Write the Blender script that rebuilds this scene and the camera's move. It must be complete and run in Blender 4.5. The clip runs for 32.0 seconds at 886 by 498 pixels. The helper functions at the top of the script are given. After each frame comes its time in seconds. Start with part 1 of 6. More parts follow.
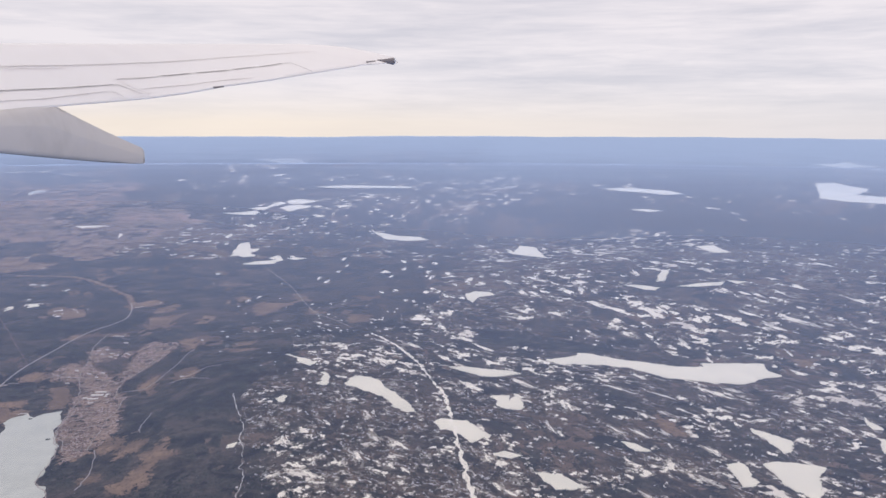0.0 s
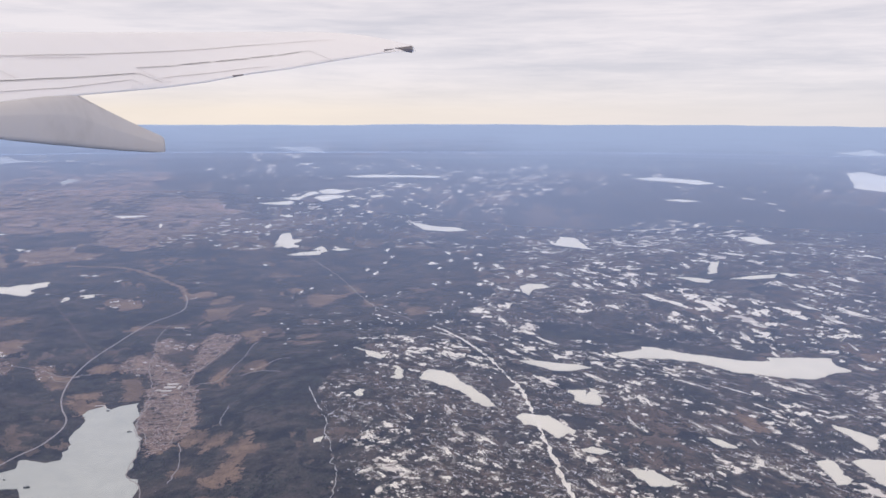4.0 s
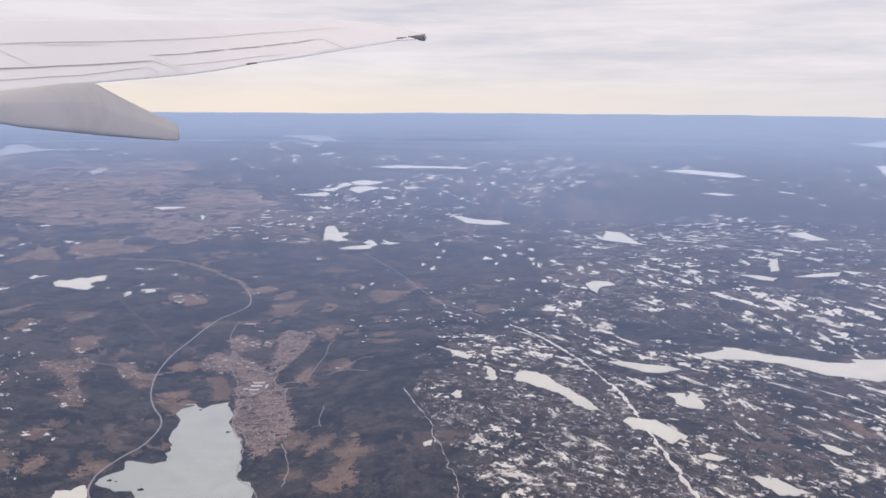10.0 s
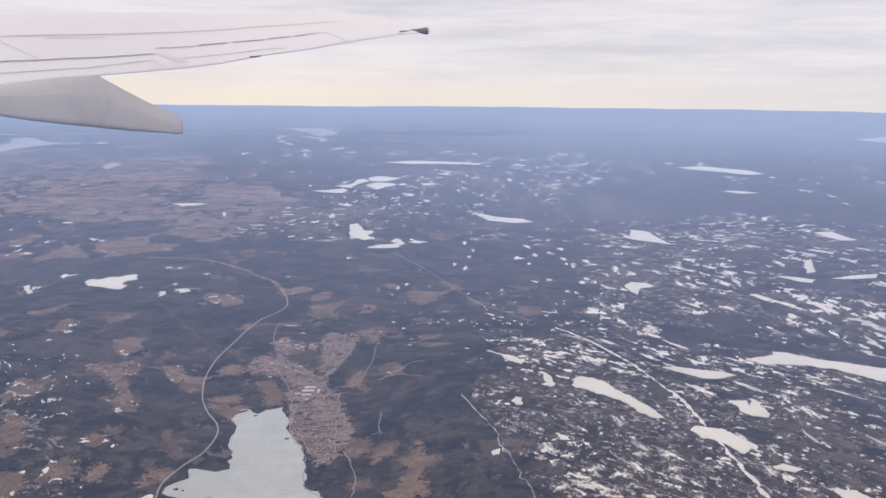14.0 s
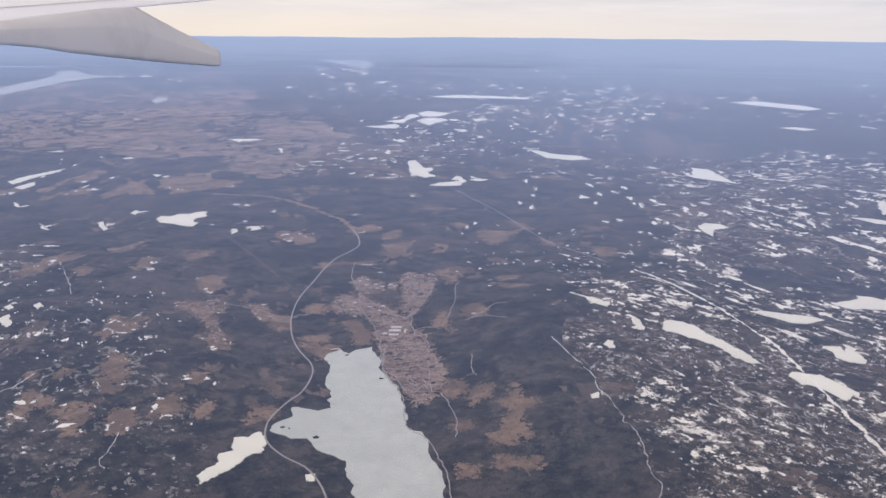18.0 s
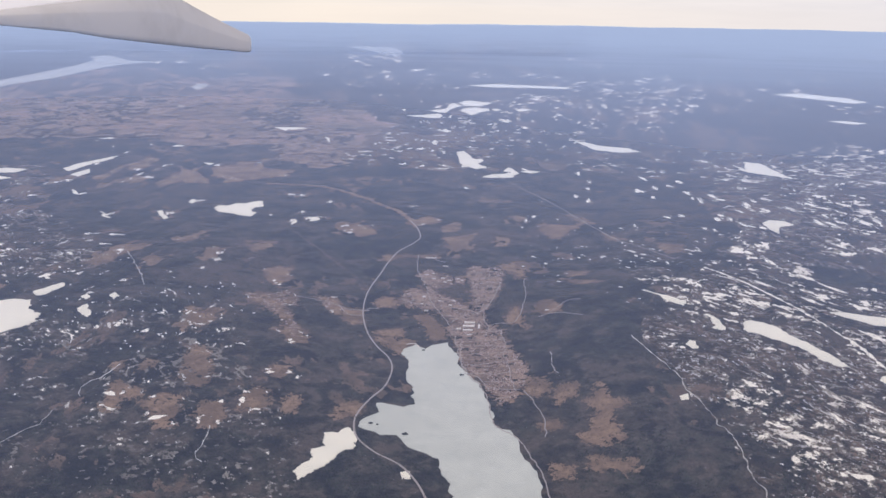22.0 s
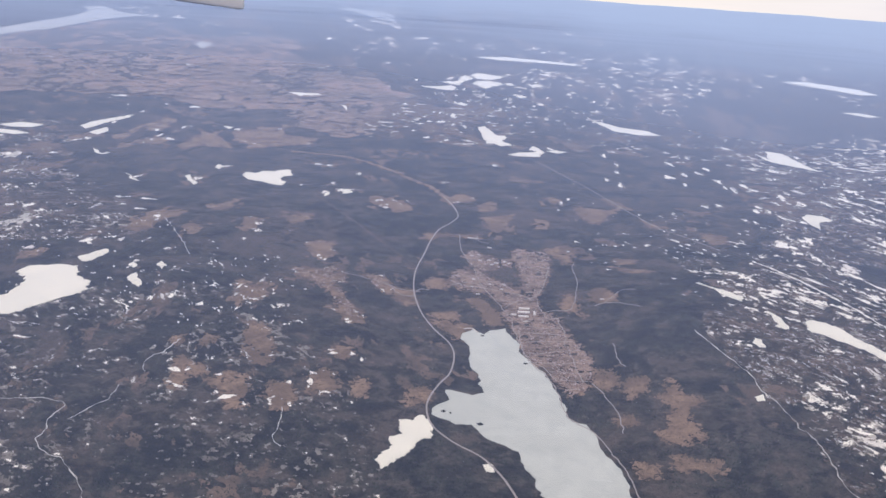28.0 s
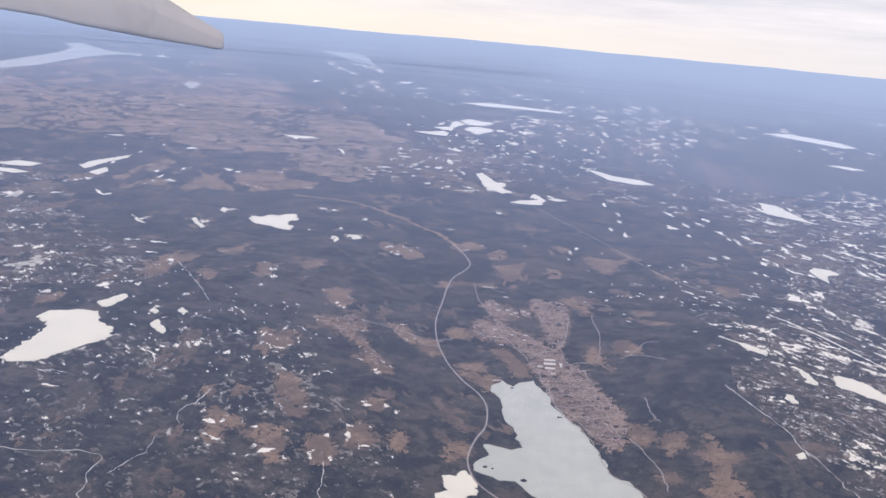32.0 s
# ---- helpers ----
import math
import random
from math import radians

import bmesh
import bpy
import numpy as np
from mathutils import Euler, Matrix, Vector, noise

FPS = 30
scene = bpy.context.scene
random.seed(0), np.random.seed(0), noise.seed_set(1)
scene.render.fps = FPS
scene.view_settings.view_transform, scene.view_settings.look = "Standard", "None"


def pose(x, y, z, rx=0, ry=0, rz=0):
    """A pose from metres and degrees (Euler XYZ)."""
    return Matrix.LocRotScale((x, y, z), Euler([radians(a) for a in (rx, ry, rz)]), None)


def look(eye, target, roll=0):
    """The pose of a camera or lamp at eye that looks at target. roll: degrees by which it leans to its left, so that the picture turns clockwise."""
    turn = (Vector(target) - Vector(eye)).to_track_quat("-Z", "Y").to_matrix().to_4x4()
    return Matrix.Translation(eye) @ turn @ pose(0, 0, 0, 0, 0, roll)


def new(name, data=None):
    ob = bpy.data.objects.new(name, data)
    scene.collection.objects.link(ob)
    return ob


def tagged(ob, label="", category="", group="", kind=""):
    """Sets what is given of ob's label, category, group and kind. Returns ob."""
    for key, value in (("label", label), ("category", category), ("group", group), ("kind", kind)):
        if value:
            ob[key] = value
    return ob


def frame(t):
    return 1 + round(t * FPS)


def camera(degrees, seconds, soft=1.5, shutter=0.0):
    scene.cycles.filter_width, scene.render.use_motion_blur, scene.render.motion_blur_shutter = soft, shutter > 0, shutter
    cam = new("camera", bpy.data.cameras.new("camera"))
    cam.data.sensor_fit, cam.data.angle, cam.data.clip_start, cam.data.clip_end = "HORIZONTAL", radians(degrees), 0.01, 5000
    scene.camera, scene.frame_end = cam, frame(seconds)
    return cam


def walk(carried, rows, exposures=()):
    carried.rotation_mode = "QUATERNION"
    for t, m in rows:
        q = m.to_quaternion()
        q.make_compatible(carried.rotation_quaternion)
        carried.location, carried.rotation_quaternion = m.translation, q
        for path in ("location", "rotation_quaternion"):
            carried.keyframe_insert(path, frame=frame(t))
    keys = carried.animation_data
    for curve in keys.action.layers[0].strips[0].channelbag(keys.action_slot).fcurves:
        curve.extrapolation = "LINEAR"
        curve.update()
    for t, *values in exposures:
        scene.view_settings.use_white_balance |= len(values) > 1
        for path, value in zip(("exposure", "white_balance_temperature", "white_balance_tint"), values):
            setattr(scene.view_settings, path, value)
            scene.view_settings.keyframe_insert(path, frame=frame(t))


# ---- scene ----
cam = camera(52.99, 32.0, soft=1.55)
walk(cam, [
    (0.0, look((22.41, 0.41, 26.17), (14.00, 99.13, 12.63), 0.16)),
    (0.5, look((21.69, 0.35, 26.24), (13.19, 99.07, 12.71), 0.11)),
    (1.0, look((20.97, 0.29, 26.31), (12.29, 98.99, 12.77), 0.08)),
    (1.5, look((20.25, 0.23, 26.38), (11.37, 98.90, 12.78), 0.04)),
    (2.0, look((19.53, 0.17, 26.45), (10.42, 98.81, 12.76), 0.01)),
    (2.5, look((18.81, 0.12, 26.52), (9.45, 98.71, 12.69), -0.02)),
    (3.0, look((18.09, 0.06, 26.60), (8.52, 98.60, 12.50), -0.03)),
    (3.5, look((17.37, 0.02, 26.67), (7.54, 98.48, 12.22), 0.06)),
    (5.5, look((14.52, -0.14, 26.95), (3.80, 98.02, 11.10), 0.17)),
    (6.0, look((13.82, -0.17, 27.01), (2.92, 97.95, 11.06), 0.21)),
    (6.5, look((13.11, -0.19, 27.09), (2.13, 97.90, 11.03), 0.19)),
    (7.0, look((12.41, -0.20, 27.16), (1.34, 97.87, 11.03), 0.21)),
    (7.5, look((11.70, -0.21, 27.24), (0.62, 97.85, 11.06), 0.26)),
    (8.0, look((10.99, -0.19, 27.32), (-0.02, 97.86, 11.09), 0.31)),
    (8.5, look((10.28, -0.16, 27.41), (-0.70, 97.91, 11.23), 0.24)),
    (9.0, look((9.57, -0.12, 27.50), (-1.43, 97.96, 11.37), 0.33)),
    (9.5, look((8.85, -0.05, 27.59), (-2.09, 98.03, 11.45), 0.43)),
    (10.0, look((8.14, 0.02, 27.69), (-2.77, 98.10, 11.57), 0.39)),
    (10.5, look((7.43, 0.09, 27.79), (-3.42, 98.18, 11.64), 0.44)),
    (11.0, look((6.72, 0.16, 27.89), (-4.11, 98.25, 11.73), 0.48)),
    (11.5, look((6.01, 0.23, 28.00), (-4.78, 98.31, 11.79), 0.52)),
    (12.0, look((5.30, 0.28, 28.10), (-5.48, 98.36, 11.90), 0.58)),
    (12.5, look((4.60, 0.32, 28.21), (-6.20, 98.41, 11.99), 0.60)),
    (13.0, look((3.89, 0.37, 28.32), (-6.93, 98.45, 12.11), 0.62)),
    (13.5, look((3.19, 0.42, 28.44), (-7.60, 98.50, 12.19), 0.58)),
    (15.5, look((0.40, 0.51, 28.88), (-11.28, 97.40, 7.07), 0.60)),
    (16.0, look((-0.29, 0.48, 28.98), (-12.46, 96.97, 5.68), 0.60)),
    (16.5, look((-0.97, 0.42, 29.08), (-13.67, 96.75, 5.42), 0.58)),
    (17.0, look((-1.64, 0.31, 29.16), (-14.88, 96.53, 5.34), 0.56)),
    (17.5, look((-2.31, 0.18, 29.24), (-16.09, 96.27, 5.22), 0.58)),
    (18.0, look((-2.98, 0.04, 29.32), (-17.30, 96.01, 5.13), 0.50)),
    (18.5, look((-3.64, -0.10, 29.40), (-18.49, 95.73, 4.99), 0.48)),
    (19.0, look((-4.31, -0.23, 29.48), (-19.61, 95.48, 4.89), 0.43)),
    (19.5, look((-4.98, -0.33, 29.56), (-20.60, 95.28, 4.78), 0.35)),
    (20.0, look((-5.65, -0.40, 29.64), (-21.52, 95.12, 4.65), 0.43)),
    (20.5, look((-6.32, -0.42, 29.72), (-22.49, 95.02, 4.60), 0.49)),
    (21.0, look((-6.99, -0.41, 29.80), (-23.51, 94.92, 4.53), 0.60)),
    (21.5, look((-7.66, -0.38, 29.89), (-24.39, 94.88, 4.45), 0.75)),
    (22.0, look((-8.33, -0.33, 29.97), (-25.20, 94.86, 4.39), 0.91)),
    (22.5, look((-9.01, -0.27, 30.05), (-25.94, 94.86, 4.30), 1.16)),
    (23.0, look((-9.68, -0.21, 30.13), (-26.59, 94.89, 4.27), 1.41)),
    (23.5, look((-10.36, -0.16, 30.20), (-27.30, 94.91, 4.25), 1.70)),
    (24.0, look((-11.05, -0.13, 30.27), (-27.84, 94.82, 3.74), 2.03)),
    (24.5, look((-11.73, -0.09, 30.33), (-28.22, 94.54, 2.54), 2.32)),
    (25.0, look((-12.42, -0.06, 30.39), (-28.52, 94.35, 1.62), 2.49)),
    (25.5, look((-13.11, -0.02, 30.44), (-28.89, 94.32, 1.29), 2.69)),
    (27.5, look((-15.91, 0.07, 30.62), (-30.52, 94.62, 1.53), 3.73)),
    (28.0, look((-16.62, 0.07, 30.66), (-30.94, 94.73, 1.78), 3.93)),
    (28.5, look((-17.33, 0.05, 30.70), (-31.34, 94.83, 2.08), 4.09)),
    (29.0, look((-18.05, 0.02, 30.74), (-31.73, 94.94, 2.41), 4.32)),
    (29.5, look((-18.77, -0.03, 30.78), (-32.20, 95.06, 2.90), 4.54)),
    (30.0, look((-19.50, -0.08, 30.81), (-32.65, 95.23, 3.55), 4.69)),
    (30.5, look((-20.22, -0.13, 30.85), (-33.01, 95.47, 4.45), 4.73)),
    (31.0, look((-20.95, -0.19, 30.88), (-33.41, 95.70, 5.38), 4.94)),
    (31.5, look((-21.68, -0.24, 30.92), (-33.74, 95.92, 6.24), 5.03)),
    (32.0, look((-22.41, -0.29, 30.95), (-34.07, 96.06, 6.83), 5.26)),
], [(0.0, 0.03), (9.0, 0.01), (13.0, 0.02), (20.0, 0.05), (25.0, 0.20), (29.0, 0.25), (32.0, 0.23)])

# ---- the plan, in metres, placed to fit the camera's view at about one hundredth of true size ----
# heights of the land at some spots, fitted to the camera's view: the town lies in a valley, the bogs on a plateau
FITTED_HEIGHTS = [(-33, 88.5, -1.6), (-70, 133, -1.5), (-2.2, 92.7, 1.47), (1.3, 90, 1.2), (43.2, 75, -0.37), (51, 98, -1), (-15, 226, -1.2), (0.8, 212, -0.84), (55, 355, 1.4), (82, 333, 2), (-68, 391, -0.2), (-23, 381, 0.7), (-25.2, 81.2, -1.95), (-20.9, 79.2, -1.8), (-20.1, 73.9, -2.2), (-13.8, 62.8, -1.85), (-25.4, 61.8, -1.84), (-26.8, 79.5, -1.7), (-19, 66, -2), (-11.5, 52, -1.8), (-27.6, 104.7, -1.19), (-23.5, 104.3, -0.85), (-67.2, 134.8, -1.3), (-2.2, 77.8, 1.1), (12.7, 80.2, 1.9), (18.3, 69.8, 1.3), (6.5, 84, 1.57), (3.7, 83.8, 1.78), (13.6, 76.4, 1.1), (-0.3, 68.5, 0.46), (-48.8, 77.2, -0.25), (-62.3, 94.4, 0.1), (-44.4, 72.2, -0.62), (-46.7, 60.6, -1.3), (-36.3, 55.5, -1.6), (-65.9, 77.7, 0.4), (-58.5, 76.4, 0.5), (-47.5, 91.8, -1.4), (-35.7, 70.2, -1.15), (26.1, 99.4, -0.17), (22.1, 80.2, 1.1), (25.7, 64.1, 0.4), (26, 73.4, 1.3), (34.1, 69, -0.1), (17.1, 127.1, 1.98), (34.4, 127.6, 1.05), (47.1, 152.3, 1.6), (20.7, 70.8, 0.6), (46.9, 106.2, -0.8), (-35.3, 131.8, -0.82), (-36.2, 182.7, 0.24), (-33.4, 301, 1.3)]
LAKES = []
LAKES.append(("lake", 0.026, [(-67.09, 385.91), (-55.55, 398.06), (-41.05, 391.65), (-23.52, 382.48), (-23.2, 372.47), (-40.97, 377.54), (-55.28, 376.69)]))
LAKES.append(("lake", 0.026, [(-65.6, 259.05), (-61.3, 261.37), (-57.86, 266.06), (-55.64, 262.74), (-55.72, 256.8), (-58.45, 256.13), (-62.99, 257.27)]))
LAKES.append(("lake", 0.026, [(-61.76, 272.04), (-58.82, 275.42), (-57.36, 277.21), (-58.44, 290.42), (-57.68, 294.48), (-55.52, 290.94), (-53.37, 285.89), (-54.63, 282.39), (-55.7, 276), (-55.62, 267.83), (-58.34, 268.56)]))
LAKES.append(("lake", 0.026, [(-56.52, 296.66), (-55.31, 303.29), (-53.77, 305.76), (-50.23, 301.9), (-45.27, 298.65), (-46.02, 292.7), (-47.93, 286.9), (-52.49, 286.08)]))
LAKES.append(("lake", 0.026, [(-52.58, 273.82), (-51.71, 281.28), (-48.41, 283.55), (-44.44, 281.16), (-43.27, 277.07), (-45.6, 271.22), (-47.28, 264.72), (-49.68, 269.11)]))
LAKES.append(("pond", 0.026, [(-43.18, 279.92), (-41.25, 281.86), (-39.5, 277.88), (-41.92, 275.93)]))
LAKES.append(("pond", 0.026, [(-35.64, 280.15), (-34.01, 284.95), (-30.91, 281.18), (-33.99, 276.39)]))
LAKES.append(("pond", 0.026, [(-37.53, 257.18), (-36.03, 259.61), (-34.05, 257.03), (-35.76, 254.57)]))
LAKES.append(("pond", 0.026, [(-49.01, 211.28), (-49.43, 217.03), (-48.08, 214.02), (-47.89, 208.09)]))
LAKES.append(("pond", 0.026, [(-51.15, 234.09), (-50.37, 237.61), (-48.03, 234.15), (-48.83, 231.75)]))
LAKES.append(("lake", 0.026, [(-40.14, 195.24), (-39.05, 197.86), (-36.87, 191.36), (-34.75, 185.69), (-33.13, 187.01), (-32.75, 182.2), (-33.06, 179.78), (-30.77, 175.32), (-32.81, 173.44), (-34.61, 175.77), (-35.63, 174.92), (-37.1, 180.98)]))
LAKES.append(("lake", 0.026, [(-30.47, 165.63), (-28.72, 168.82), (-26.69, 169.87), (-24.86, 171.55), (-24.51, 166.79), (-26.74, 165.82), (-28.76, 165.4)]))
LAKES.append(("lake", 0.026, [(-27.17, 172.19), (-26.63, 177.08), (-25.53, 175.38), (-23.96, 171.19), (-24.59, 169.16), (-25.86, 172.57)]))
LAKES.append(("lake", 0.026, [(-23.74, 173.14), (-22.22, 174.93), (-20.01, 174.33), (-21.34, 171.89)]))
LAKES.append(("lake", 0.026, [(-15.39, 229.12), (-12.67, 226.96), (-8.14, 221.18), (-2.32, 219.21), (0.69, 213.52), (-4.03, 210.74), (-6.94, 212.7), (-9.85, 213.57)]))
LAKES.append(("lake", 0.026, [(56.2, 367.98), (67.27, 375.44), (74.91, 364.19), (80.96, 353.44), (83.42, 337.26), (76.21, 331.04), (69.75, 343.32), (62.47, 353.57)]))
LAKES.append(("lake", 0.026, [(55.7, 274.22), (60.7, 275.79), (65.8, 270.72), (61.21, 267.63)]))
LAKES.append(("lake", 0.026, [(237.5, 725.6), (254.3, 728.3), (285.8, 783.8), (264.4, 707.1), (270, 676.4), (237.1, 661.5)]))
LAKES.append(("lake", 0.026, [(156.8, 418.8), (171.6, 438.3), (165.6, 402.9), (165.9, 378.4), (154.69, 355.28), (147.16, 341.9), (154.08, 332.16), (169.3, 330.4), (154, 295.69), (142.17, 301.74), (132.45, 308.84), (127.42, 322), (133.98, 342.21)]))
LAKES.append(("lake", 0.026, [(-229.2, 768.8), (-215.3, 786.9), (-182.6, 761.7), (-155.6, 674.2), (-150.4, 611.6), (-170.6, 660.3), (-198.9, 716.8)]))
LAKES.append(("lake", 0.026, [(-241.6, 289.4), (-253.6, 323.5), (-264.2, 359.5), (-274.7, 395.6), (-290.2, 448.8), (-306, 491.4), (-328.8, 525.9), (-328.8, 549.1), (-287.6, 497.2), (-269.5, 490.1), (-270.2, 466), (-265.9, 430.3), (-244.5, 354.5), (-242.8, 329.3), (-233.3, 296.5), (-224, 267.4)]))
LAKES.append(("lake", 0.026, [(-171.77, 336.84), (-176.55, 353.89), (-169.41, 349.41), (-161.99, 322.27), (-156.01, 313.08)]))
LAKES.append(("lake", 0.026, [(-93.83, 223.75), (-86.77, 225.93), (-84.05, 223.46), (-88.78, 218.77)]))
LAKES.append(("lake", 0.026, [(-76.2, 211.79), (-74.48, 210.19), (-72.1, 202.48)]))
LAKES.append(("lake", 0.026, [(-70.08, 133.32), (-70.41, 135.5), (-68.78, 135.28), (-68.09, 137.65), (-66.67, 137.43), (-65.66, 139.48), (-64.55, 140.08), (-62.78, 136.13), (-63.79, 135.11), (-63.76, 132.92), (-62, 131), (-61.95, 128.36), (-63.8, 128.93), (-66.47, 130.34), (-68.2, 130.47)]))
LAKES.append(("lake", 0.026, [(-113.05, 158), (-113.48, 163.39), (-112.24, 167.52), (-110.43, 173.24), (-109.61, 169.59), (-110.83, 164.2), (-110.68, 158.17), (-111.25, 156.22)]))
LAKES.append(("lake", 0.026, [(-108.65, 153.42), (-108.68, 156.89), (-108.41, 159.36), (-106.29, 156.34), (-106.35, 152.24)]))
LAKES.append(("lake", 0.026, [(-67.11, 65.3), (-67.46, 67.09), (-67.61, 72.17), (-68.59, 74.26), (-70.29, 74.94), (-70.35, 77.14), (-68.18, 78.54), (-66.11, 79.13), (-64.25, 76.25), (-62.49, 75.33), (-61.54, 73.3), (-61.99, 71.54), (-63.08, 69.58), (-63.62, 67.71), (-64.51, 65.69), (-66.17, 65.04)]))
LAKES.append(("lake", 0.026, [(-2.79, 94.63), (-1.29, 93.15), (0.91, 91.31), (1.41, 91.24), (1.11, 89.25), (-0.39, 90.68), (-1.19, 92.22)]))
LAKES.append(("lake", 0.026, [(2.7, 86.72), (3.13, 87.13), (4.08, 84.23), (4.15, 82.33), (2.96, 82.73), (3.47, 83.66)]))
LAKES.append(("lake", 0.026, [(6.02, 82.54), (6.26, 85.06), (7.03, 85.51), (8.91, 84.27), (10.14, 81.63), (11.17, 80.06), (12.73, 77.62), (13.59, 75.68), (12.72, 75.4), (11.42, 76.66), (10.62, 78.53), (8.75, 80.27), (7.48, 81.36)]))
LAKES.append(("pond", 0.026, [(0.26, 78.34), (0.63, 79.41), (1.15, 79.03), (1.28, 77.47), (0.8, 77.36)]))
LAKES.append(("lake", 0.026, [(15.27, 90.79), (17.33, 91.98), (19.79, 91.92), (21.65, 92.39), (22.92, 91.41), (20.84, 88.62), (19.11, 87.78), (17.33, 89.08)]))
LAKES.append(("lake", 0.026, [(20.12, 80.67), (20.63, 81.65), (21.68, 81.55), (21.7, 79.68), (22.21, 82.41), (22.89, 81.67), (23.12, 78.52), (22.72, 77.5), (21.47, 77.42), (20.96, 78.4)]))
LAKES.append(("lake", 0.026, [(15.48, 73.34), (15.99, 74.11), (18.16, 74.21), (19.2, 72.75), (20.44, 70.76), (20.33, 69.75), (19.76, 70.4), (18.91, 69.15), (17.9, 70.84), (17.14, 71.75), (16.19, 71.85)]))
LAKES.append(("pond", 0.026, [(20.68, 67.11), (21.64, 67.86), (22.96, 67.2), (22.09, 66.59), (20.78, 66.8)]))
LAKES.append(("lake", 0.026, [(25.7, 99.26), (27.23, 100.81), (29.05, 101.79), (29.65, 103.47), (31.66, 103.39), (33.76, 102.2), (37.17, 101.17), (40.79, 100.11), (43.22, 100.62), (43.73, 102.13), (47.04, 102.78), (50.63, 103.17), (50.78, 100.25), (51.8, 98.15), (49.59, 97.78), (46.93, 94.47), (43.54, 93.92), (41.1, 94.8), (38.66, 94.83), (36.61, 97.16), (34.34, 98.64), (30.64, 98.91), (27.4, 97.93)]))
LAKES.append(("lake", 0.026, [(43.3, 78.61), (44.14, 78.04), (45.38, 76.37), (46.32, 75.83), (45.38, 73.97), (44.46, 72.73), (44.06, 75.09), (43.58, 76.86)]))
LAKES.append(("lake", 0.026, [(42.01, 69.74), (43.02, 70.54), (44.35, 70.53), (46.01, 70.18), (46.94, 69.73), (46.06, 68.38), (45.31, 66.52), (44.78, 64.24), (43.88, 62.55), (43.2, 64.02), (42.44, 65.54), (42.37, 67.44), (42.04, 68.9)]))
LAKES.append(("lake", 0.026, [(38.94, 69.27), (40.22, 70), (40.61, 68.88), (40.31, 66.86), (40.67, 65.81), (40.08, 65.16), (39.16, 64.8), (39.25, 66.34), (39.12, 68.13)]))
LAKES.append(("lake", 0.026, [(23.88, 64.18), (24.64, 64.12), (25.89, 64.06), (26.69, 63.3), (27.65, 62.2), (26.6, 61.72), (25.57, 61.35), (25, 62.21), (24.41, 63.07)]))
LAKES.append(("pond", 0.026, [(31.12, 71.95), (32.28, 71.8), (33.43, 70.55), (32.09, 70.17)]))
LAKES.append(("pond", 0.026, [(54.87, 84), (55.39, 81.45), (55.28, 80.3), (54.29, 80.52)]))
LAKES.append(("lake", 0.026, [(53.87, 78.15), (54.33, 77.16), (54.78, 74.65), (54.38, 72.6), (53.17, 72.87), (53.19, 75.18)]))
LAKES.append(("lake", 0.026, [(14.82, 128.84), (16.09, 131.2), (18.27, 131.13), (19.16, 129.16), (16.79, 127.15), (16.11, 123.29), (15.22, 125.76)]))
LAKES.append(("lake", 0.026, [(19.68, 197.76), (21.5, 191.32), (22.78, 203.19), (25.93, 201.14), (27, 193.42), (28.13, 177.51), (25.36, 181.82), (20.87, 188.03)]))
LAKES.append(("lake", 0.026, [(61.6, 199.81), (65.95, 201.83), (65.53, 192.92), (66.05, 185.61), (62.29, 184.36), (61.76, 191.73)]))
LAKES.append(("lake", 0.026, [(39.21, 141.71), (42.22, 141.65), (44.69, 140.13), (43.5, 137.93), (41.14, 139.29)]))
LAKES.append(("lake", 0.026, [(47.4, 141.29), (51.34, 143.99), (56.03, 146.01), (54.62, 143), (50.95, 141.65)]))
LAKES.append(("lake", 0.026, [(56.61, 147.09), (59.63, 146.5), (57.39, 144.28)]))
LAKES.append(("lake", 0.026, [(44.84, 144.68), (46.6, 153.18), (49.04, 158), (48.02, 153.35), (46.35, 145.88)]))
LAKES.append(("town", 0.026, [(-26.1, 78.3), (-25.87, 79.69), (-24.98, 80.75), (-24.16, 79.69), (-23.59, 80.96), (-22.31, 81.71), (-21.13, 80.04), (-20.57, 77.98), (-19.7, 75.37), (-18.87, 73.76), (-17.95, 72.93), (-17.13, 71.13), (-16.33, 68.26), (-15.76, 65.61), (-15.02, 64.41), (-13.81, 63.19), (-12.99, 61.36), (-12.6, 59.59), (-12.02, 58.31), (-11.34, 57.1), (-10.85, 54.39), (-10.44, 51.93), (-9.35, 48.47), (-14.89, 47.69), (-16.28, 51.51), (-17.1, 53.63), (-18.01, 56.36), (-19.4, 58.78), (-21.4, 59.79), (-22.74, 61.46), (-24.59, 61.53), (-25.76, 62.06), (-26.16, 63.98), (-25.16, 65.14), (-25.52, 66.77), (-23.63, 66.68), (-22.75, 67.46), (-23.32, 70.41), (-24.58, 73.34), (-25.01, 76.66)]))
LAKES.append(("lake", 0.026, [(-28.65, 54.06), (-28.27, 55.27), (-27.83, 56.43), (-28.44, 57.47), (-27.63, 58.32), (-28.23, 60.3), (-27.35, 60.82), (-26.75, 61.8), (-25.78, 60.93), (-25.34, 58.41), (-26.11, 57.76), (-26.54, 55.84), (-27.29, 54.37), (-27.88, 53.15)]))
LAKES.append(("pond", 0.026, [(-21.17, 55.91), (-20.55, 56.13), (-20.2, 55.08), (-20.79, 54.96)]))
LAKES.append(("pond", 0.026, [(-0.94, 68.25), (-0.28, 68.71), (-0.25, 67.72), (-0.8, 67.57)]))
